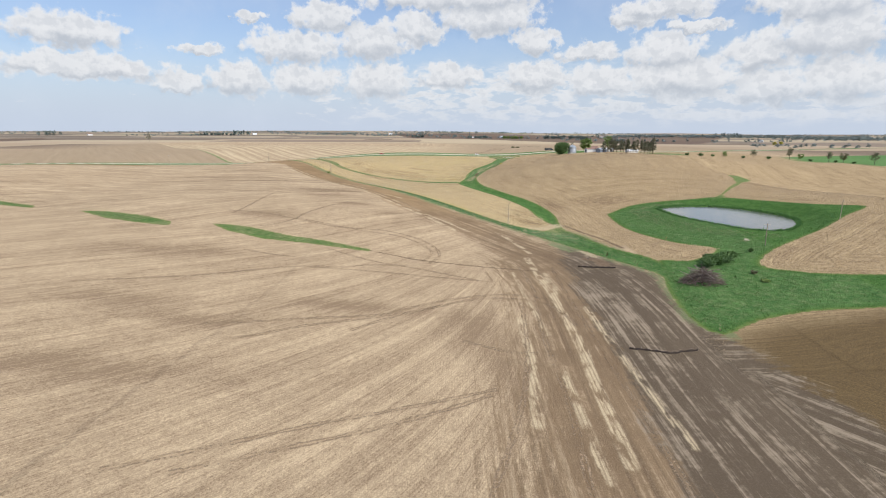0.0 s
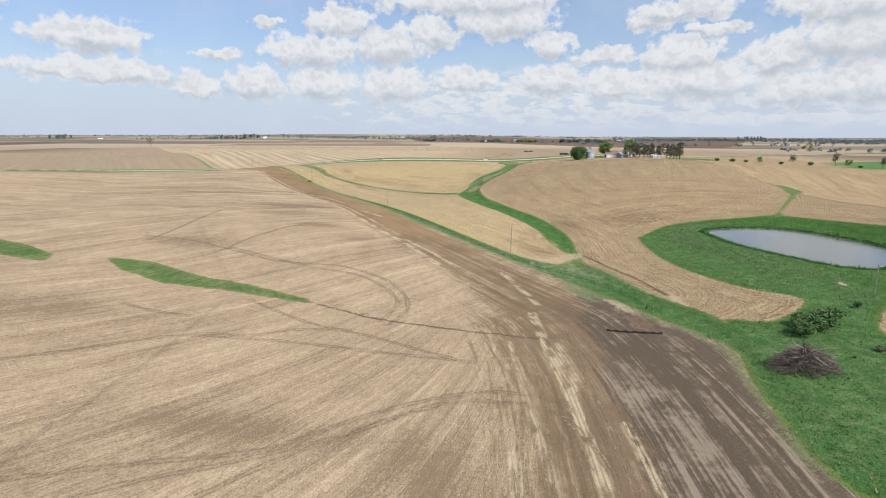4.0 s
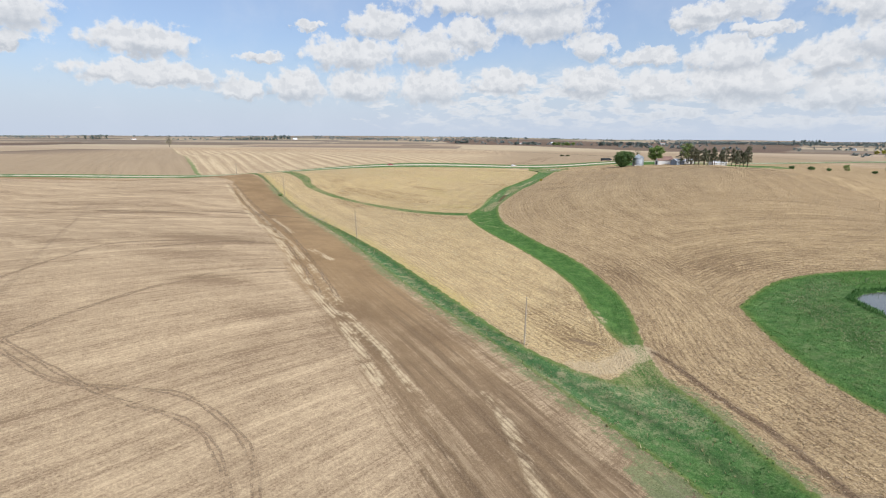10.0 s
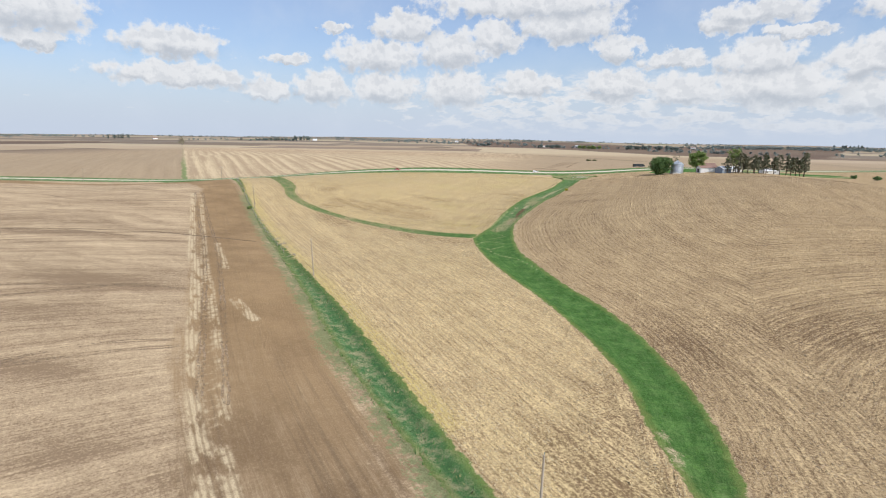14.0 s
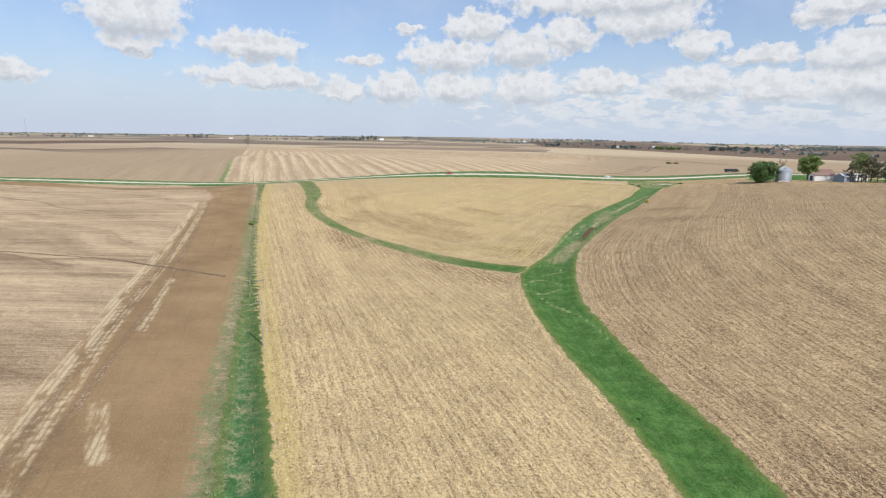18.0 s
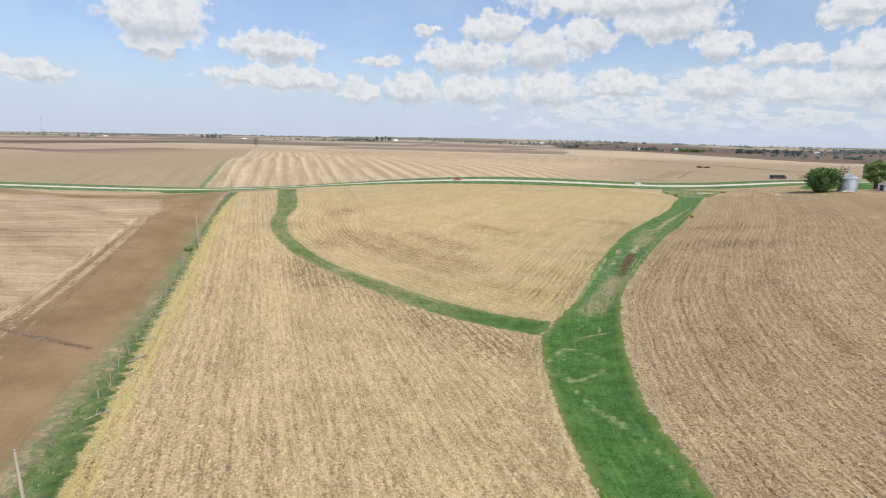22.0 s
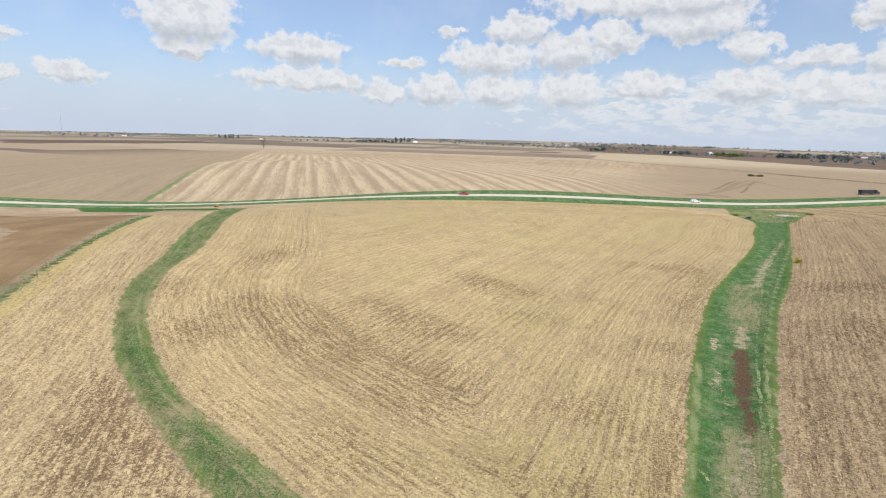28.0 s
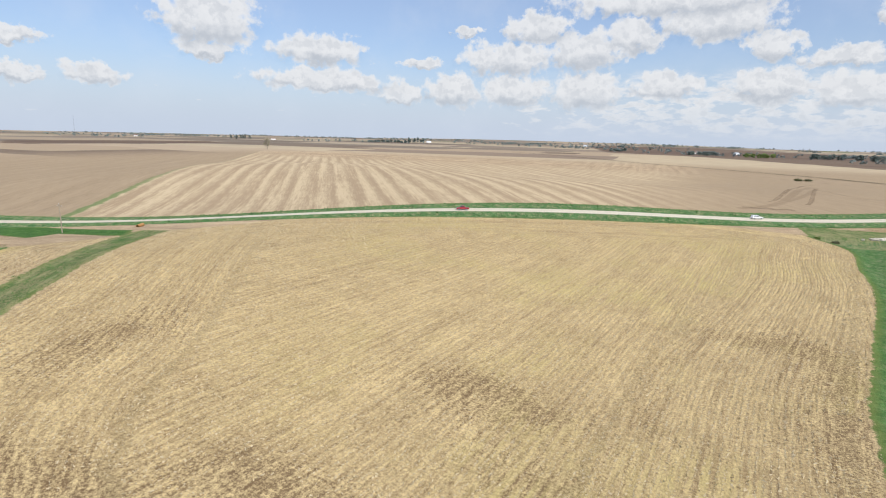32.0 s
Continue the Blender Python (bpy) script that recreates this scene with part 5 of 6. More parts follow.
def car(name, label, s, off, paint, turn_back, pickup):
    """A car on the road, s metres along it and off metres from its middle."""
    k = math.hypot(1, ROAD_B)
    x = s / k - off * ROAD_B / k
    y = ROAD_A + ROAD_B * s / k + off / k
    t = thing(name, label, "car", x, y, math.degrees(math.atan(ROAD_B)) + (180 if turn_back else 0))
    body = [(-2.5, 0.42), (-2.55, 0.95), (-2.45, 1.08), (0.95, 1.08), (2.2, 0.98), (2.45, 0.8), (2.45, 0.42)]
    part("body", prism(body, 0.93, 0.06), paint, t)
    cab = [(-0.9, 1.06), (-0.75, 1.72), (0.35, 1.74), (1.05, 1.06)] if pickup else [(-2.35, 1.06), (-2.05, 1.70), (0.25, 1.74), (1.05, 1.06)]
    c = part("cabin", prism(cab, 0.84, 0.16), paint, t)
    bm = fresh()
    box(bm, (cab[0][0] + cab[3][0]) / 2 - 0.05, 0, 1.40, (cab[3][0] - cab[0][0]) * 0.74, 1.63, 0.36, 0.03, 0.93)
    part("side_window", bm, GLASS, c, "dark side windows")
    bm = fresh()
    rod(bm, (0.80, 0, 1.36), (0.83, 0, 1.37), 0.01)
    box(bm, 0.72, 0, 1.42, 0.34, 1.36, 0.34, 0.03, 0.85)
    part("windscreen", bm, GLASS, c, "dark windscreen")
    if pickup:
        bm = fresh()
        box(bm, -1.68, 0, 1.085, 1.45, 1.55, 0.05)
        part("load_bed", bm, BLACK_PAINT, t, "dark load bed")
    for sx in (-1.6, 1.55):
        for sy in (-0.84, 0.84):
            wheel(t, sx, sy)
    for sy in (-0.68, 0.68):
        bm = fresh()
        box(bm, 2.44, sy, 0.80, 0.08, 0.34, 0.16, 0.02)
        part("headlight", bm, LAMP_CLEAR, t)
        bm = fresh()
        box(bm, -2.54, sy, 0.90, 0.06, 0.2, 0.24, 0.02)
        part("tail_light", bm, LAMP_RED, t)
    bm = fresh()
    box(bm, 2.5, 0, 0.5, 0.12, 1.7, 0.2, 0.03)
    part("bumper", bm, BLACK_PAINT, t)
    return t


car("red_pickup", "dark red pickup stopped on the gravel road", -76.0, -0.6, RED_PAINT, True, True)
car("white_car", "white car driving along the gravel road", 52.0, 0.9, WHITE_PAINT, False, False)

# grain truck and implement parked beyond the road
truck = thing("grain_truck", "long dark grain truck and trailer parked on a field edge", "truck", 153.0, 774.0, 28)
part("trailer_box", prism([(-7.2, 1.1), (-7.4, 2.9), (2.2, 2.9), (2.0, 1.1), (0.6, 0.7), (-5.8, 0.7)], 1.22, 0.0), BLACK_PAINT, truck)
part("cab", prism([(3.0, 0.7), (3.0, 2.9), (4.3, 2.95), (4.6, 1.9), (6.2, 1.7), (6.3, 0.7)], 1.1, 0.1), BLACK_PAINT, truck)
bm = fresh()
box(bm, 4.38, 0, 2.4, 0.3, 1.8, 0.7, 0.03, 0.9)
part("windscreen", bm, GLASS, truck)
bm = fresh()
box(bm, -0.5, 0, 0.75, 13.0, 0.8, 0.2, 0.02)
part("chassis", bm, BLACK_PAINT, truck)
for sx in (-6.4, -5.2, 1.2, 2.4, 5.4):
    for sy in (-1.0, 1.0):
        wheel(truck, sx, sy, 0.5, 0.35)
tool = thing("field_cultivator", "rusty orange folded field cultivator on the grass", "farm machine", 172.0, 785.0, 20)
bm = fresh()
for sx in (-1, 1):
    rod(bm, (sx * 1.6, -1.4, 0.8), (sx * 1.6, 1.4, 0.8), 0.09)
for sy in (-1.3, 0, 1.3):
    rod(bm, (-2.2, sy, 0.8), (2.2, sy, 0.8), 0.08)
rod(bm, (2.2, 0, 0.8), (4.4, 0, 0.5), 0.09)
part("frame", bm, RUST, tool)
for sy in (-1.3, 1.3):
    bm = fresh()
    for k in range(7):
        rod(bm, (-2.0 + k * 0.65, sy, 0.85), (-2.1 + k * 0.65, sy * 1.1, 2.5), 0.06)
    rod(bm, (-2.2, sy * 1.1, 2.5), (2.2, sy * 1.1, 2.5), 0.09)
    part("folded_wing", bm, RUST, tool)
for sx in (-1.0, 1.0):
    for sy in (-1.0, 1.0):
        wheel(tool, sx, sy, 0.4, 0.25)


# ---- farmstead ----
def gable_house(name, label, x, y, turn, ln, wd, eave, ridge, wall, roof, windows, door, category="building", group="", z=None):
    t = thing(name, label, category, x, y, turn, group, z)
    bm = fresh()
    a, b = ln / 2, wd / 2
    v = [bm.verts.new(q) for q in ((-a, -b, -0.5), (a, -b, -0.5), (a, b, -0.5), (-a, b, -0.5), (-a, -b, eave), (a, -b, eave), (a, b, eave), (-a, b, eave), (-a, 0, ridge - 0.1), (a, 0, ridge - 0.1))]
    for f in ((0, 1, 5, 4), (2, 3, 7, 6), (1, 2, 6, 9, 5), (3, 0, 4, 8, 7), (3, 2, 1, 0), (4, 5, 9, 8), (6, 7, 8, 9)):
        bm.faces.new([v[i] for i in f])
    w_ob = part("wall", bm, wall, t)
    slope = (ridge - eave) / b
    for s in (-1, 1):
        bm = fresh()
        o, h = 0.35, 0.14
        q = [(-a - o, 0, ridge), (a + o, 0, ridge), (a + o, s * (b + o), eave - slope * o), (-a - o, s * (b + o), eave - slope * o)]
        low = [bm.verts.new(p_) for p_ in q]
        up = [bm.verts.new((p_[0], p_[1], p_[2] + h)) for p_ in q]
        bm.faces.new(low)
        bm.faces.new(up[::-1])
        for i in range(4):
            bm.faces.new((low[i], up[i], up[(i + 1) % 4], low[(i + 1) % 4]))
        bmesh.ops.recalc_face_normals(bm, faces=bm.faces)
        part("roof_slope", bm, roof, t)
    for wx, side in windows:
        bm = fresh()
        box(bm, wx, side * (b + 0.03), eave * 0.58, 1.1, 0.10, 1.2, 0.01)
        f = part("window", bm, WHITE_WALL, w_ob)
        bm = fresh()
        box(bm, wx, side * (b + 0.07), eave * 0.58, 0.9, 0.06, 1.0)
        part("pane", bm, GLASS, f)
    if door:
        bm = fresh()
        box(bm, door[0], door[1], door[3] / 2 - 0.1, door[2] if abs(door[1]) > b - 0.2 else 0.12, 0.12 if abs(door[1]) > b - 0.2 else door[2], door[3], 0.01)
        part("door", bm, DARK_DOOR, w_ob)
    return t


bin_t = thing("grain_bin", "large round galvanised grain bin with a cone roof", "grain bin", 160.0, 668.0, 20)
R, H = 4.9, 7.6
for k in range(7):
    bm = fresh()
    z0 = k * H / 7
    for j in range(6):
        u0, u1 = z0 + j * H / 42, z0 + (j + 1) * H / 42
        r0 = R + (0.05 if j % 2 else 0.0)
        bmesh.ops.create_cone(bm, cap_ends=False, segments=40, radius1=r0, radius2=R + (0.0 if j % 2 else 0.05), depth=u1 - u0, matrix=Matrix.Translation((0, 0, (u0 + u1) / 2)))
    part("wall_ring", bm, STEEL, bin_t)
bm = fresh()
bmesh.ops.create_cone(bm, cap_ends=True, segments=40, radius1=R + 0.25, radius2=0.55, depth=2.7, matrix=Matrix.Translation((0, 0, H + 1.35)))
roof = part("roof", bm, STEEL, bin_t, "ribbed steel cone roof")
for k in range(20):
    a = math.tau * k / 20
    bm = fresh()
    rod(bm, (math.cos(a) * (R + 0.2), math.sin(a) * (R + 0.2), H + 0.08), (math.cos(a) * 0.6, math.sin(a) * 0.6, H + 2.72), 0.05, 0.04, 4)
    part("rib", bm, STEEL, roof)
bm = fresh()
bmesh.ops.create_cone(bm, cap_ends=True, segments=16, radius1=0.65, radius2=0.45, depth=0.5, matrix=Matrix.Translation((0, 0, H + 2.9)))
part("cap", bm, STEEL, roof)
for k in range(2):
    bm = fresh()
    a = -1.9 + k * 1.0
    box(bm, math.cos(a) * 3.2, math.sin(a) * 3.2, H + 1.35, 0.7, 0.7, 0.7, 0.05)
    part("roof_vent", bm, STEEL, roof)
bm = fresh()
for s in (-0.22, 0.22):
    rod(bm, (R * math.cos(-1.2) + 0.15 + s, R * math.sin(-1.2) - 0.1, 0.2), (R * math.cos(-1.2) + 0.15 + s, R * math.sin(-1.2) - 0.1, H + 0.4), 0.03)
for k in range(22):
    rod(bm, (R * math.cos(-1.2) - 0.07, R * math.sin(-1.2) - 0.1, 0.4 + k * 0.33), (R * math.cos(-1.2) + 0.37, R * math.sin(-1.2) - 0.1, 0.4 + k * 0.33), 0.02)
part("ladder", bm, STEEL, bin_t)
bm = fresh()
bmesh.ops.create_cone(bm, cap_ends=True, segments=40, radius1=R + 0.4, radius2=R + 0.35, depth=0.8, matrix=Matrix.Translation((0, 0, -0.3)))
part("foundation", bm, ROCK, bin_t, "pale concrete ring")

heap = thing("rubble_heap", "pale heap of broken limestone below the grain bin", "rock heap", 158.5, 660.5)
rng = random.Random(3)
for i in range(26):
    bm = fresh()
    bmesh.ops.create_icosphere(bm, subdivisions=1, radius=rng.uniform(0.35, 0.9))
    for v in bm.verts:
        v.co *= rng.uniform(0.7, 1.25)
        v.co.z *= 0.7
    ob = part("rock", bm, ROCK, heap)
    d = rng.random()
    a = rng.uniform(0, 6.28)
    ob.location = (math.cos(a) * d * 4.2, math.sin(a) * d * 1.8, (1 - d) * 0.9 + 0.1)

gable_house("white_shed", "long low white shed with a brown shingle roof", 182.5, 667.0, 12, 13.0, 6.5, 3.7, 5.2, WHITE_WALL, BROWN_ROOF, (), (-6.5, 0.0, 3.0, 3.0))
house = gable_house("farmhouse", "farmhouse with a brown shingle roof and red brick wall", 191.0, 690.0, 18, 13.0, 9.0, 3.6, 7.4, BRICK, BROWN_ROOF, ((-4, -1), (-1, -1), (3.5, -1)), (1.3, -4.5, 1.0, 2.1), "house")
bm = fresh()
box(bm, -3.6, 0.6, 7.2, 0.9, 0.9, 2.2, 0.02)
part("chimney", bm, BRICK, house)
gable_house("grey_shed", "blue-grey shed with a pale metal roof", 192.0, 656.5, 30, 9.5, 7.0, 3.4, 5.2, GREY_WALL, LIGHT_ROOF, ((-2.5, -1), (2.0, -1)), (4.75, 0.0, 2.6, 2.6))
gable_house("white_garage", "white garage half hidden behind trees", 206.0, 672.0, 14, 9.0, 6.0, 2.8, 4.4, WHITE_WALL, LIGHT_ROOF, ((-2, -1),), (2.0, -3.0, 2.4, 2.2))
gable_house("white_barn", "low white barn behind the row of pines", 238.0, 684.0, 14, 14.0, 7.0, 2.8, 4.4, WHITE_WALL, LIGHT_ROOF, ((-4, -1), (3, -1)), None)
tree("yard_tree", "broad dark green tree beside the grain bin", 147.0, 668.0, 13.5, 8.6, LEAF_DEEP, 41, 0.02, "broad", 9000, 0.5, limbs=44)
tree("yard_tree", "fresh light green maple by the shed", 181.5, 688.0, 17.0, 7.6, LEAF_LIGHT, 42, 0.22, "broad", 4600, 0.55, limbs=26)
tree("bare_tree", "small bare tree behind the grain bin", 163.0, 684.0, 13.0, 3.4, LEAF_BUD, 43, 0.3, "bare", 300, 0.3)
tree("yard_tree", "thin light green tree beside the grey shed", 199.0, 655.0, 16.0, 5.4, LEAF_LIGHT, 44, 0.3, "bare", 1500, 0.45, limbs=20)
rng = random.Random(8)
for i in range(22):
    u = i / 21
    if i == 14:
        continue
    x, y = 195 + u * 69 + rng.uniform(-2.0, 2.0), 650.5 + u * 24 + rng.uniform(-3.0, 3.0)
    h = 16.5 + rng.uniform(-3.5, 1.8) + (3.5 if i >= 20 else 0)
    tree("windbreak_pine", "tall ragged dark pine with a bare lower trunk", x, y, h, 3.7 + rng.uniform(-0.9, 0.8), LEAF_PINE, 60 + i, 0.22, "pine", rng.randint(1000, 1900), 0.42, "tree", "windbreak pines", lean=rng.uniform(-0.04, 0.04), limbs=22)

# ---- bushes and trees along the far side of the right-hand field ----
for i, (x, y, h, r, kind) in enumerate(((322, 716, 4.5, 5, 0), (335, 706, 5, 6, 0), (345, 695, 4, 4, 0), (356, 687, 6.5, 4.5, 1), (372, 672, 3.5, 4, 0), (380, 666, 8, 5, 2), (388, 647, 4.5, 6, 0), (398, 624, 12, 4.5, 2), (402, 611, 7.5, 5, 1), (404, 597, 3.0, 4, 0), (410, 577, 9, 4.5, 2), (411, 568, 3.0, 3, 0), (411, 557, 8, 5, 2), (413, 545, 3, 3, 0), (420, 528, 10, 5, 2), (425, 505, 6, 5, 1))):
    if kind == 0:
        shrub("fence_row_bush", "rounded dark bush on the field boundary", x, y, h * 0.75, r * 0.6, LEAF_DEEP, 90 + i, 700, 0.5, "fence row bushes")
    else:
        tree("fence_row_tree", "small budding tree on the field boundary" if kind == 2 else "small leafy tree on the field boundary", x, y, h, r * 0.75, LEAF_BUD if kind == 2 else LEAF_LIGHT, 90 + i, 0.25, "bare" if kind == 2 else "broad", 700, 0.4, "tree", "fence row trees")

# ---- far trees and farmsteads ----
def far_spot(az, d):
    return 20 + d * math.sin(radians(az)), 250 + d * math.cos(radians(az))


tree("lone_tree", "lone budding tree at the end of the lane", *far_spot(-33.8, 1265), 17.0, 7.0, LEAF_THIN, 130, 0.2, "bare", 700, 0.8, limbs=12)
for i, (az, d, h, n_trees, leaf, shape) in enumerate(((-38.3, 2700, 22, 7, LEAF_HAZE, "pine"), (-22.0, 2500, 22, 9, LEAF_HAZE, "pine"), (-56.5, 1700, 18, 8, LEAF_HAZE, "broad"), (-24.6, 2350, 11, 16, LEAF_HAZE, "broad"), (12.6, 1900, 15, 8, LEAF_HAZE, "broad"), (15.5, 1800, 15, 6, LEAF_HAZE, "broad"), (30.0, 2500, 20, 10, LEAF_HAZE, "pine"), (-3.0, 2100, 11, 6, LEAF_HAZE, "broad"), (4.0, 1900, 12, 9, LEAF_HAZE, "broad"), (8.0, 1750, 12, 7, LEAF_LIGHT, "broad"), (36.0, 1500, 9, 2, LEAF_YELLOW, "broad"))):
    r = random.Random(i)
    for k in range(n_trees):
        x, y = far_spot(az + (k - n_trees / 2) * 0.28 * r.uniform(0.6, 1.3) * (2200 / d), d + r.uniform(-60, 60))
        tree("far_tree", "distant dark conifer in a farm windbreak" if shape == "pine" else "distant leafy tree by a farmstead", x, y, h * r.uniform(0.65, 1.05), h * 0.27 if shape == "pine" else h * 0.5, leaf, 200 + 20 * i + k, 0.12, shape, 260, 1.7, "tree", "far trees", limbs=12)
for i, (az, d) in enumerate(((-35.5, 2650), (-20.8, 2450), (-47.0, 2900), (-6.0, 2700), (3.2, 2200), (6.5, 2250), (17.5, 2300), (33.5, 1900))):
    x, y = far_spot(az, d)
    gable_house("far_farm_building", "distant white farm building on the skyline", x, y, (az * 7) % 60, 18, 11, 5.0, 8.0, WHITE_WALL, LIGHT_ROOF if i % 2 else BROWN_ROOF, (), None, "building", "far farm buildings")
mast = thing("radio_mast", "thin lattice radio mast on the skyline", "mast", *far_spot(-51.5, 3000))
bm = fresh()
for a in (0, 2.09, 4.19):
    rod(bm, (math.cos(a) * 1.0, math.sin(a) * 1.0, -1), (math.cos(a) * 0.5, math.sin(a) * 0.5, 82), 0.28, 0.2, 5)
part("lattice", bm, STEEL, mast)

# far woods and hedges as one mass of foliage
rng = np.random.default_rng(4)
spots = []
for az0, az1, d0, d1, count, h in ((-66, 46, 3200, 4700, 900, 9), (-66, -44, 2600, 3600, 110, 12), (-18, 24, 1900, 3200, 260, 9), (14, 46, 1900, 3000, 90, 10), (20, 46, 2300, 2500, 800, 11), (14, 24, 1500, 1650, 40, 8), (-30, 10, 2300, 3600, 200, 9), (24, 46, 1150, 1300, 26, 6)):
    n_rows = max(3, count // 14)
    for _ in range(n_rows):
        a, d = rng.uniform(az0, az1), rng.uniform(d0, d1)
        x0, y0 = far_spot(a, d)
        along_x = rng.random() < 0.75
        for _k in range(count // n_rows):
            x = x0 + rng.normal(0, 130 if along_x else 14)
            y = y0 + rng.normal(0, 10 if along_x else 50)
            spots.append((x, y, h * rng.uniform(0.45, 1.1)))
sx = np.array([q[0] for q in spots])
sy = np.array([q[1] for q in spots])
sh = np.array([q[2] for q in spots])
sz = ground(sx, sy)
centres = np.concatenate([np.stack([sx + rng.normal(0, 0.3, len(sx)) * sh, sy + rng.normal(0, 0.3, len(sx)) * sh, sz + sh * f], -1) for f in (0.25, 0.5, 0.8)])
tagged(leaves("far_woods", centres, 90000, 4.2, 1.9, LEAF_WOODS_HAZE, None, 9), "dark distant hedges, groves and shelter belts", "woods", kind="stuff")

# ---- small things ----
def rock_heap(label, x, y, turn, count, rx, ry, seed, low=0.3, high=0.8):
    t = thing("rock_heap", label, "rock heap", x, y, turn)
    r = random.Random(seed)
    for _ in range(count):
        bm = fresh()
        bmesh.ops.create_icosphere(bm, subdivisions=1, radius=r.uniform(low, high))
        for v in bm.verts:
            v.co *= r.uniform(0.7, 1.25)
            v.co.z *= 0.7
        ob = part("rock", bm, ROCK, t)
        d, a = r.random() ** 0.6, r.uniform(0, 6.28)
        ob.location = (math.cos(a) * d * rx, math.sin(a) * d * ry, (1 - d) * 0.35 + 0.1)
    return t


rock_heap("pale limestone rocks lining the mouth of the waterway", 83.0, 671.5, 26, 46, 7.5, 2.0, 71)
rock_heap("a few pale stones washed out at the field edge", 117.5, 203.5, 60, 12, 2.6, 1.0, 72, 0.15, 0.4)
marker = thing("marker_flag", "small orange-red marker on the bank's edge", "marker", 90.9, 213.9)
bm = fresh()
rod(bm, (0, 0, -0.2), (0.02, 0, 1.1), 0.025, 0.02, 6)
part("stake", bm, POST_WOOD, marker)
bm = fresh()
box(bm, 0.2, 0, 0.85, 0.4, 0.04, 0.28, 0.01)
part("flag", bm, RUST, marker, "orange-red plastic flag")
bm = fresh()
box(bm, 0, 0, 0.12, 0.45, 0.35, 0.25, 0.05)
part("base", bm, RUST, marker)
culvert = thing("culvert", "rusty end of a steel culvert under the road", "culvert", -162.0, 567.0, 118)
bm = fresh()
ring_out, ring_in = [], []
for k in range(20):
    a = math.tau * k / 20
    for lst, r_ in ((ring_out, 0.60), (ring_in, 0.53)):
        lst.append([bm.verts.new((u, math.cos(a) * r_, math.sin(a) * r_ + 0.35)) for u in (-2.2, 2.2)])
for k in range(20):
    a, b = ring_out[k], ring_out[(k + 1) % 20]
    c, d = ring_in[k], ring_in[(k + 1) % 20]
    bm.faces.new((a[0], a[1], b[1], b[0]))
    bm.faces.new((c[0], d[0], d[1], c[1]))
    bm.faces.new((a[1], c[1], d[1], b[1]))
    bm.faces.new((a[0], b[0], d[0], c[0]))
part("pipe", bm, RUST, culvert)
for i, (x, y, h, r_) in enumerate(((136, 1036, 2.2, 4.6), (146, 1042, 1.8, 4.0))):
    shrub("fence_row_bush", "low budding bush on a far field boundary", x, y, h, r_, LEAF_BUD, 120 + i, 500, 0.5, "far boundary bushes")
for i, (x, y, h, r_, leaf) in enumerate(((66.5, 660, 0.7, 1.8, LEAF_BUD), (97, 680, 0.8, 2.2, LEAF_LIGHT), (62, 665, 0.6, 1.6, LEAF_LIGHT))):
    shrub("roadside_bush", "low scrubby bush where the waterway meets the road", x, y, h, r_, leaf, 140 + i, 420, 0.24, "roadside bushes")
dead = thing("dead_brush", "thin grey dead weeds behind the silt fabric", "brush", 55.0, 186.0)
bm = fresh()
rng = random.Random(77)
for i in range(160):
    a, d = rng.uniform(0, 6.28), rng.random() ** 0.6
    q = Vector((math.cos(a) * d * 4.0, math.sin(a) * d * 2.2, 0))
    rod(bm, q - Vector((0, 0, 0.1)), q + Vector((rng.uniform(-0.6, 0.6), rng.uniform(-0.6, 0.6), rng.uniform(0.3, 0.9))), 0.018, 0.008, 4)
part("stalks", bm, DEAD_WOOD, dead)
ditch_line = curved([(-33, 338), (-41, 352), (-48, 361), (-62, 383), (-76, 404)], 4)
rng = random.Random(55)
for k in range(9):
    q = ditch_line[1 + int(k * (len(ditch_line) - 2) / 9)]
    fallen = thing("fallen_branch", "bleached dead branch lying in the ditch grass", "branch", q[0] + rng.uniform(-1.5, 1.5), q[1] + rng.uniform(-2, 2), rng.uniform(0, 360), "fallen branches")
    bm = fresh()
    tip = Vector((rng.uniform(0.9, 1.8), rng.uniform(-0.4, 0.4), rng.uniform(0.2, 0.5)))
    rod(bm, (-1.3, 0, 0.08), tip, 0.07, 0.03, 6)
    for _ in range(7):
        q0 = Vector((-1.3, 0, 0.09)).lerp(tip, rng.uniform(0.2, 0.95))
        rod(bm, q0, q0 + Vector((rng.uniform(-0.2, 1.2), rng.uniform(-1.0, 1.0), rng.uniform(0.0, 0.7))), 0.045, 0.015, 5)
    part("limb", bm, PALE_WOOD, fallen)


# ---- loose straw and grass tufts lying and standing on the ground ----
grid_across = across.reshape(ny, nx)
slope_y, slope_x = np.gradient(grid_across)
np_rng = np.random.default_rng(21)


def grid_pick(grid, x, y):
    """A value of the ground's grid between its corners."""
    i = np.clip(np.searchsorted(xs, x) - 1, 0, nx - 2)
    j = np.clip(np.searchsorted(ys, y) - 1, 0, ny - 2)
    u, v = (x - xs[i]) / (xs[i + 1] - xs[i]), (y - ys[j]) / (ys[j + 1] - ys[j])
    return (grid[j, i] * (1 - u) + grid[j, i + 1] * u) * (1 - v) + (grid[j + 1, i] * (1 - u) + grid[j + 1, i + 1] * u) * v


def sown(count, inside, box):
    """Random places within a box where a value of the ground is above zero."""
    x, y = np_rng.uniform(box[0], box[1], count), np_rng.uniform(box[2], box[3], count)
    keep = grid_pick(inside.reshape(ny, nx), x, y) > 0
    return x[keep], y[keep]


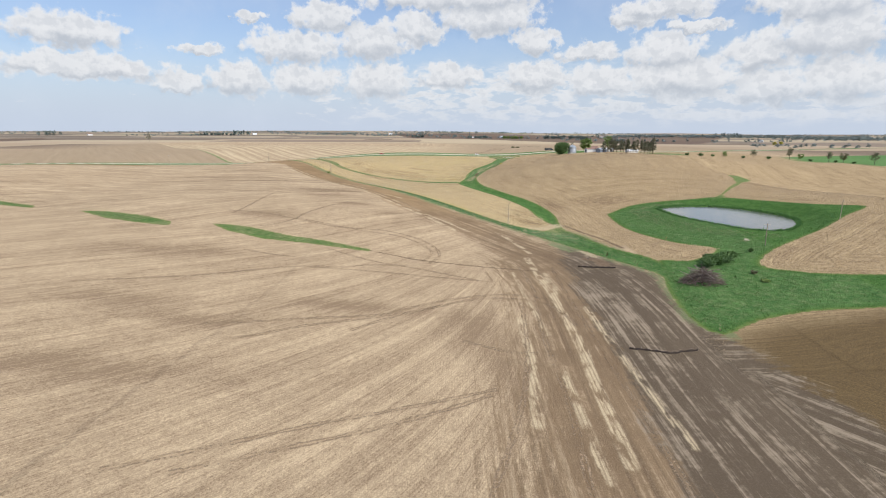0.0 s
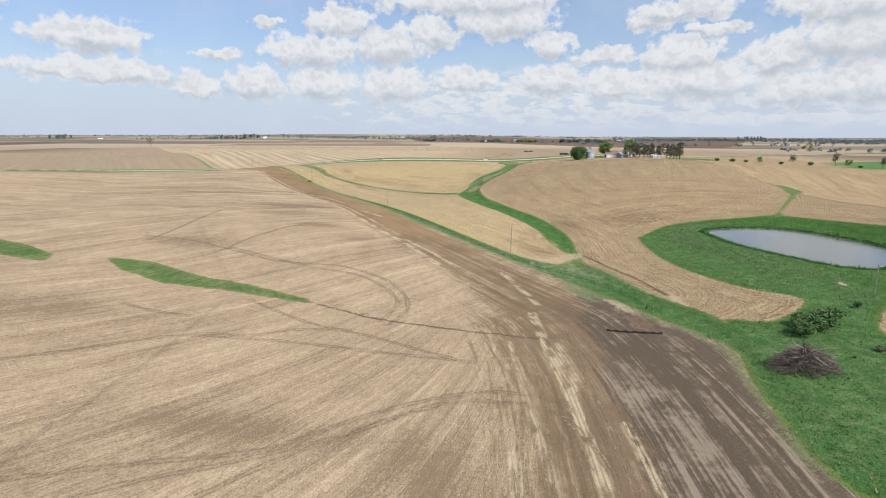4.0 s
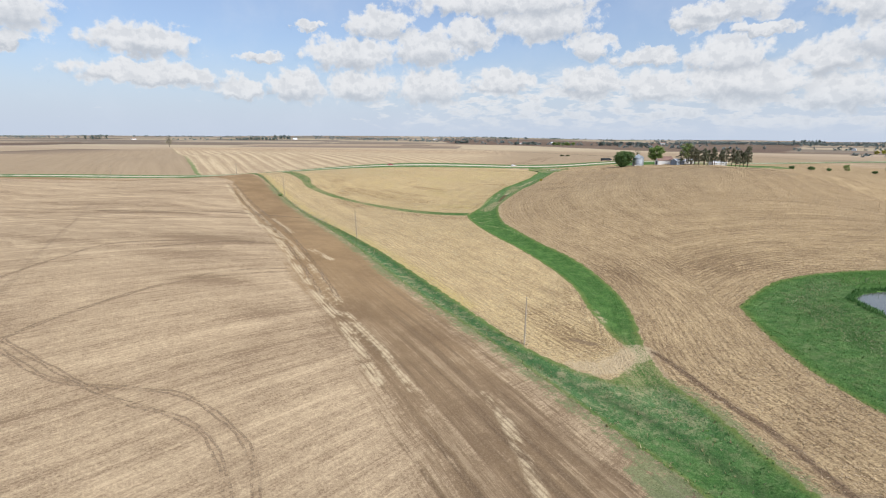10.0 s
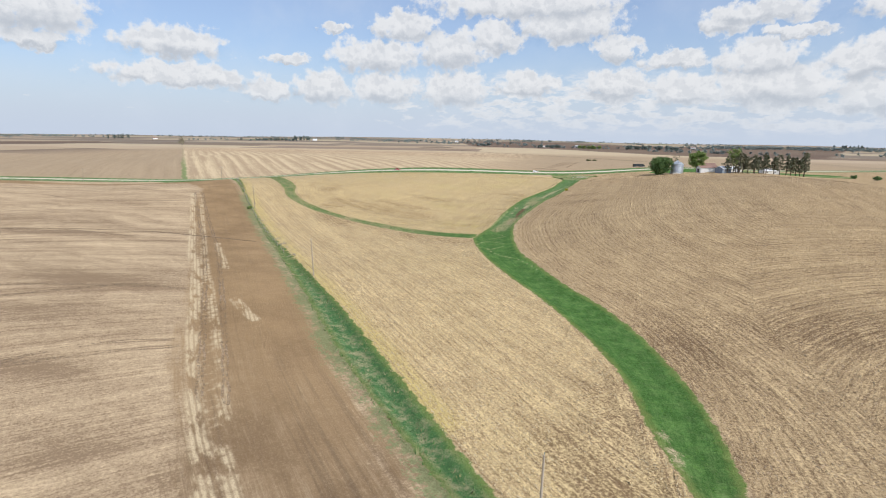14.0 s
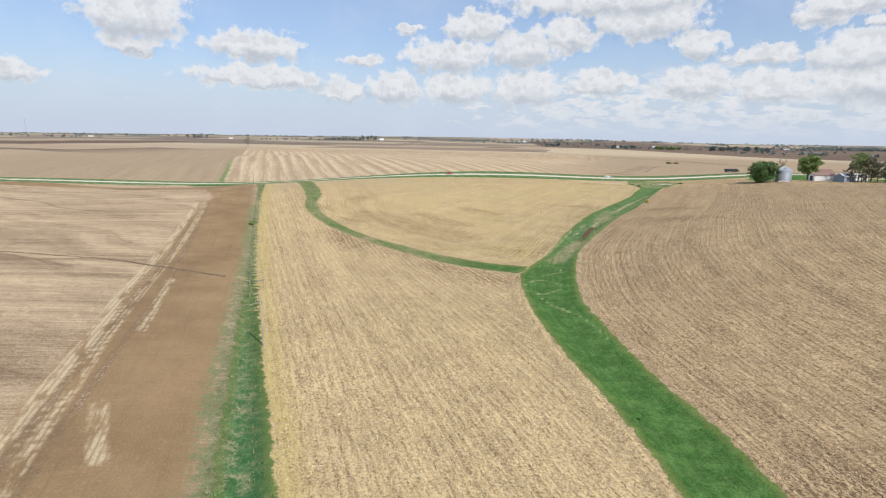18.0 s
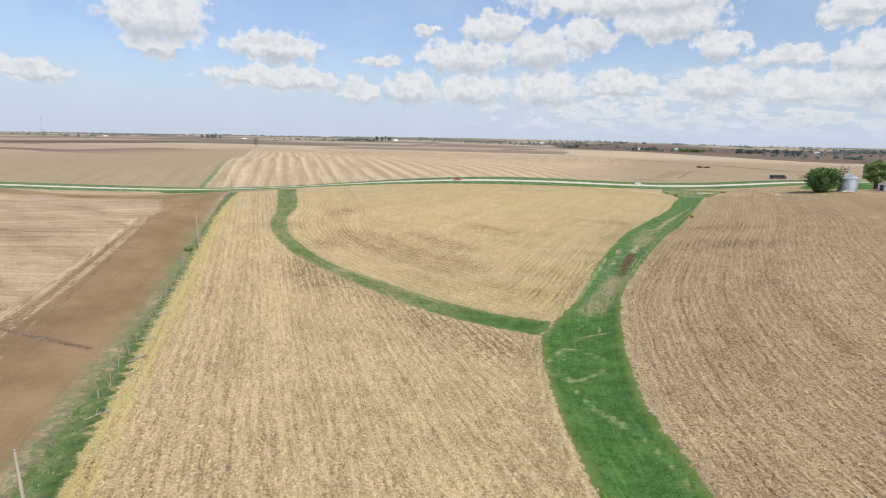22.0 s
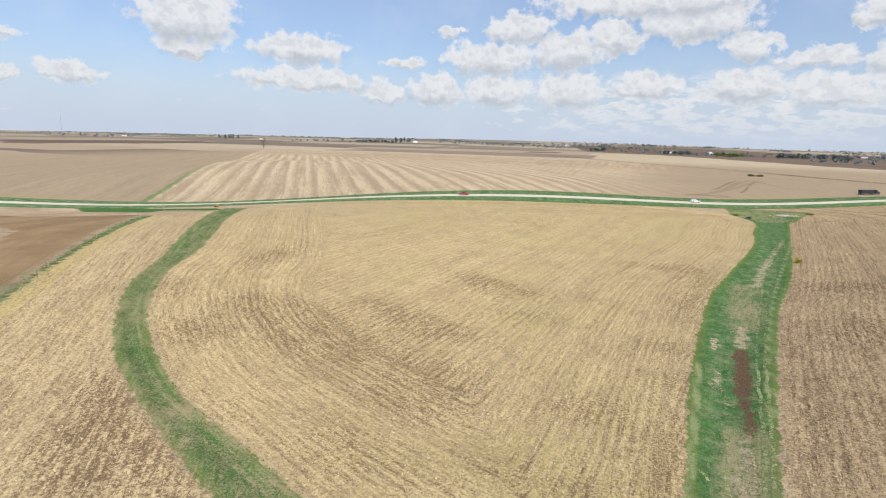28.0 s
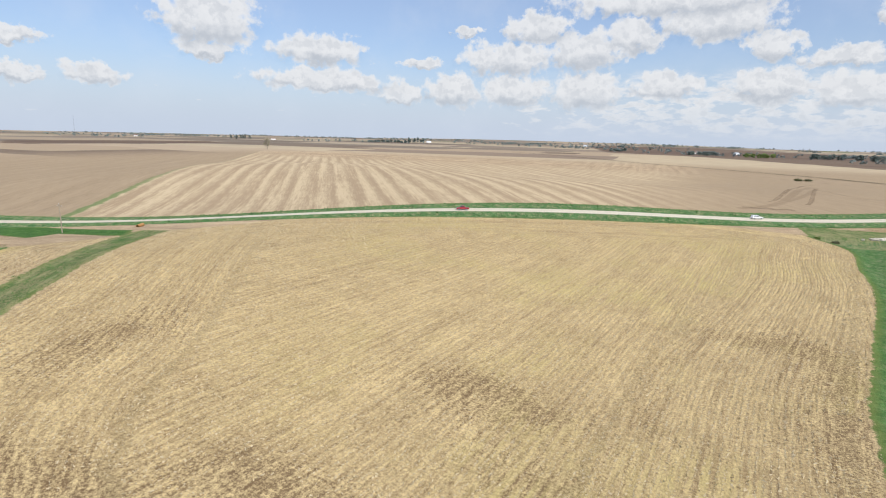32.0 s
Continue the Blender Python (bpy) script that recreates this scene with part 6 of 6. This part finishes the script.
def loose_mesh(name, corners, material, label, category):
    """Many small separate faces in one mesh: corners is faces x corners x 3."""
    count, k = corners.shape[:2]
    me = bpy.data.meshes.new(name)
    me.vertices.add(count * k)
    me.vertices.foreach_set("co", corners.astype(np.float32).ravel())
    me.loops.add(count * k)
    me.loops.foreach_set("vertex_index", np.arange(count * k, dtype=np.int32))
    me.polygons.add(count)
    me.polygons.foreach_set("loop_start", np.arange(0, count * k, k, dtype=np.int32))
    me.update(calc_edges=True)
    me.materials.append(material)
    return tagged(new(name, me), label, category, kind="stuff")


def straw_litter(name, x, y, long_mid, broad_mid, material, label, snap=0.76, scatter=0.9):
    """Flattened stalks lying roughly along the rows, tilted a little off the soil."""
    dx, dy = grid_pick(slope_x, x, y), grid_pick(slope_y, x, y)
    ln = np.hypot(dx, dy) + 1e-6
    dx, dy = dx / ln, dy / ln
    a = grid_pick(grid_across, x, y)
    shift = (np.round(a / snap) * snap - a) * np.clip(ln / 1.3, 0, 1) * 0.75 + np_rng.normal(0, 0.07, len(x))
    x, y = x + dx * shift, y + dy * shift
    turn = np.arctan2(dx, -dy) + np_rng.normal(0, scatter, len(x))
    half, wide = long_mid * np_rng.lognormal(0, 0.4, len(x)) / 2, broad_mid * np_rng.lognormal(0, 0.35, len(x)) / 2
    c, s = np.cos(turn), np.sin(turn)
    z = grid_pick(gz, x, y) + np_rng.uniform(0.04, 0.11, len(x))
    tip, roll = np_rng.normal(0, 0.05, len(x)), np_rng.normal(0, 0.04, len(x))
    quad = [np.stack([x + c * half * u - s * wide * v, y + s * half * u + c * wide * v, z + tip * u + roll * v], -1) for u, v in ((-1, -1), (1, -1), (1, 1), (-1, 1))]
    return loose_mesh(name, np.stack(quad, 1), material, label, "straw")


def tufts(name, x, y, tall, spread, wide, blades, material, label):
    """Tufts of a few bent blades each."""
    n_t = len(x)
    size = np_rng.lognormal(0, 0.35, n_t)
    z0 = grid_pick(gz, x, y) - 0.03
    faces = []
    for k in range(blades):
        turn = np_rng.uniform(0, 6.283, n_t)
        c, s = np.cos(turn), np.sin(turn)
        out = spread * size * np_rng.uniform(0.5, 1.3, n_t)
        w = wide * size * np_rng.uniform(0.7, 1.3, n_t)
        h = tall * size * np_rng.uniform(0.6, 1.25, n_t)
        faces.append(np.stack([np.stack([x - s * w, y + c * w, z0], -1), np.stack([x + s * w, y - c * w, z0], -1), np.stack([x + c * out, y + s * out, z0 + h], -1)], 1))
    return loose_mesh(name, np.concatenate(faces), material, label, "grass")


thinned = np_rng.random(fx.shape) - 0.9 * bare_ground + 0.15


def widest_low(*values):
    return np.minimum.reduce(values)


straw_litter("straw_litter", *sown(360000, widest_low(sd["mid"], -grass, thinned), (-130, 60, 230, 540)), 0.20, 0.055, STRAW, "pale flattened stalks lying along the rows of the stubble field")
straw_litter("straw_litter", *sown(360000, widest_low(sd["dome"], -grass, thinned), (-135, 70, 400, 660)), 0.19, 0.055, STRAW, "pale flattened stalks scattered over the rounded stubble field")
straw_litter("straw_litter", *sown(340000, np.minimum(np.where(right & (olive_field < 0.3), 1.0, -1.0), -grass), (30, 225, 60, 660)), 0.22, 0.06, STRAW_BROWN, "brownish flattened stalks along the curved rows of stubble")
in_pond = near_only(lambda x, y: inside_distance(POND_OUT, x, y), -50)
grassy = np.where(in_pond > -1, -1, sd["ditch"] - 0.3)
tufts("grass_tufts", *sown(330000, grassy, (-150, 80, 118, 520)), 0.16, 0.12, 0.04, 3, GRASS_REED, "long blue-green grass in tufts along the ditch")
tufts("dry_grass_tufts", *sown(30000, grassy, (-150, 80, 118, 520)), 0.30, 0.24, 0.05, 4, GRASS_DRY, "last year's pale dry grass tufts in the ditch")
tufts("grass_tufts", *sown(120000, np.where(in_pond > -1, -1, sd["bank"]), (60, 200, 118, 310)), 0.13, 0.17, 0.06, 4, GRASS_BLADE, "rough green grass tufts on the pond bank")
tufts("dry_grass_tufts", *sown(50000, np.where((np.abs(in_pond + 10) < 4) & (sd["bank"] > 2) & (fx < 135), 1.0, -1.0) - 0.5 * (fx > 115), (80, 200, 150, 310)), 0.20, 0.16, 0.05, 4, GRASS_PALE, "pale dry tufts among the bank's grass")
tufts("grass_tufts", *sown(220000, np.maximum(sd["way"], sd["band"]), (-150, 100, 205, 690)), 0.09, 0.18, 0.07, 3, GRASS_SHORT, "short green grass of the waterway")
tufts("grass_tufts", *sown(90000, np.minimum(verge, np.abs(road_r) - 4.6), (-190, 225, 570, 790)), 0.28, 0.26, 0.12, 3, GRASS_REED, "rough roadside grass beside the gravel")
tufts("reeds", *sown(60000, np.where((in_pond > -1.6) & (in_pond < 0.4), 1.0, -1.0), (105, 170, 205, 295)), 0.55, 0.20, 0.06, 4, GRASS_REED, "reeds and long grass along the water's edge")


# ---- wheel ruts, worn lines and far field edges: thin strips of soil pressed into the ground ----
def broken_soil(name, a, b, solid):
    """Soil that breaks up into crumbs along its edges."""
    m = bpy.data.materials.new(name)
    n = empty_tree(m)
    p = n.add("ShaderNodeTexCoord", out=3)
    crumbs = n.noise(p, 1.7, 6.0, 0.72)
    shader = n.add("ShaderNodeBsdfPrincipled", {"Base Color": n.mix(n.ramp(n.noise(p, 4.0, 4.0, 0.7), 0.35, 0.65), a, b), "Roughness": 0.95, "Specular IOR Level": 0.1})
    gone = n.add("ShaderNodeBsdfTransparent")
    keep = n.ramp(n.math("ADD", crumbs, n.math("MULTIPLY", n.noise(p, 0.09, 3.0, 0.6), 0.55)), solid, solid + 0.22)
    n.add("ShaderNodeOutputMaterial", {0: n.add("ShaderNodeMixShader", {0: keep, 1: gone, 2: shader})})
    return m


# Dark washed soil that also carries the gully's shadow in its colour.
GULLY_SHADE_SOIL = broken_soil("dark washed soil and gully shadow", (0.135, 0.090, 0.055), (0.215, 0.150, 0.095), 0.64)
TRACK_SOIL = broken_soil("trodden soil", (0.250, 0.178, 0.113), (0.345, 0.253, 0.165), 0.70)
WORN_STRAW = broken_soil("worn pale grass and straw", (0.19, 0.24, 0.09), (0.34, 0.34, 0.17), 0.68)
DRY_STRAW = broken_soil("washed-up straw", (0.40, 0.33, 0.20), (0.58, 0.48, 0.31), 0.74)
FIELD_EDGE = broken_soil("dark grassy field edge", (0.085, 0.080, 0.045), (0.17, 0.14, 0.085), 0.62)


def ribbons(name, lines, material, label, category, lift=0.03, step=1.2):
    """Narrow strips lying on the ground along plan lines: (points, half width, sideways offset)."""
    quads = []
    for line_, half_, off_ in lines:
        q = np.array(curved(line_, 8), float)
        run_ = np.r_[0, np.cumsum(np.hypot(*np.diff(q, axis=0).T))]
        at = np.linspace(0, run_[-1], max(3, int(run_[-1] / step)))
        x_, y_ = np.interp(at, run_, q[:, 0]), np.interp(at, run_, q[:, 1])
        dx_, dy_ = np.gradient(x_), np.gradient(y_)
        ln_ = np.hypot(dx_, dy_) + 1e-9
        nx_, ny_ = -dy_ / ln_, dx_ / ln_
        sway = 0.12 * np.sin(at * 0.7 + off_ * 5) + 0.08 * np.sin(at * 1.9)
        edge_l = [x_ + nx_ * (off_ + sway + half_), y_ + ny_ * (off_ + sway + half_)]
        edge_r = [x_ + nx_ * (off_ + sway - half_), y_ + ny_ * (off_ + sway - half_)]
        left_, right_ = (np.stack([e[0], e[1], grid_pick(gz, e[0], e[1]) + lift], -1) for e in (edge_l, edge_r))
        quads.append(np.stack([right_[:-1], right_[1:], left_[1:], left_[:-1]], 1))
    return loose_mesh(name, np.concatenate(quads), material, label, category)


WORN_WAYS = [[(27.8, 433.6), (29.4, 442.2), (30.9, 451.5), (32.9, 463.5), (35.6, 479.5), (40.2, 501.5), (46.2, 527.4), (56.1, 560.4), (70.1, 601.5)], [(28.7, 433.7), (30.3, 442.2), (31.9, 451.4), (34.0, 463.3), (36.9, 479.1), (41.7, 500.9), (48.2, 527.4), (59.1, 561.6)], [(24.0, 432.2), (24.6, 437.9), (25.7, 443.4), (27.1, 448.2)], [(22.3, 431.5), (22.3, 434.6), (21.3, 436.3)], [(19.2, 414.5), (20.8, 412.6), (20.6, 406.4), (19.0, 402.7)], [(23.0, 406.9), (23.5, 401.0), (20.1, 397.4), (16.7, 396.9)], [(17.6, 390.6), (19.4, 394.7), (23.1, 392.3)]]
DRIFTS = [[(26.3, 467.8), (27.9, 466.4)], [(26.8, 460.6), (27.1, 458.7)], [(27.2, 455.8), (27.4, 454.6)], [(33.0, 488.9), (38.9, 493.1)], [(34.3, 484.2), (35.9, 485.4)], [(46.6, 547.9), (51.8, 555.6), (56.9, 569.4)], [(44.1, 530.0), (47.2, 532.4)], [(27.4, 442.3), (27.0, 433.6)], [(25.3, 437.0), (25.2, 432.5)], [(28.5, 477.9), (29.0, 483.9)]]
ribbons("wheel_ruts", [(q, 0.20, side) for q, r_ in TRACKS for side in (-0.35, 0.35)], TRACK_SOIL, "dark wheel ruts pressed into the worked soil", "tracks")
ribbons("wash_lines", [([(57.1, 248.4), (59.4, 242.4), (63.0, 228.9), (66.3, 219.4), (68.1, 208.8), (69.4, 201.3)], 0.55, 0.0), ([(-24.4, 184), (-19, 182), (-8.5, 177.3), (-1, 175.7), (7, 174.4), (13, 173.2), (21, 172), (30, 170)], 0.42, 0.0), ([(-136, 348), (-118, 352.5), (-101, 354.6), (-89, 356.6), (-74, 357), (-54, 357.6)], 0.4, 0.0)], GULLY_SHADE_SOIL, "dark jagged lines of washed-out soil, a gully's shadow in their colour", "erosion")
ribbons("worn_tracks", [(q, 0.24, 0.0) for q in WORN_WAYS], WORN_STRAW, "pale worn wheel lines through the waterway grass", "tracks", 0.05)
ribbons("straw_drifts", [(q, 0.6, 0.0) for q in DRIFTS], DRY_STRAW, "pale straw washed together on the waterway grass", "straw", 0.06)
ribbons("field_edges", [([(-300, 1700), (-130, 1480), (-20, 1330), (58, 1255), (160, 1140), (218, 1034), (300, 900)], 2.8, 0.0)], FIELD_EDGE, "dark grassy edge between far fields", "field edge", 0.5, 12.0)
ribbons("far_ruts", [([(60.6, 750.4), (73.5, 785.4), (116.6, 939.6), (134.1, 971.5)], 1.3, 0.0), ([(78.0, 750.2), (86.7, 779.2), (119.1, 906.5)], 1.1, 0.0), ([(104.5, 844.4), (109.1, 790.6), (128.2, 782.3)], 0.8, 0.0), ([(45.2, 726.0), (55.8, 727.8), (67.9, 731.5)], 1.6, 0.0)], TRACK_SOIL, "dark ruts turning off the gravel road into a far field", "tracks", 0.12, 3.0)
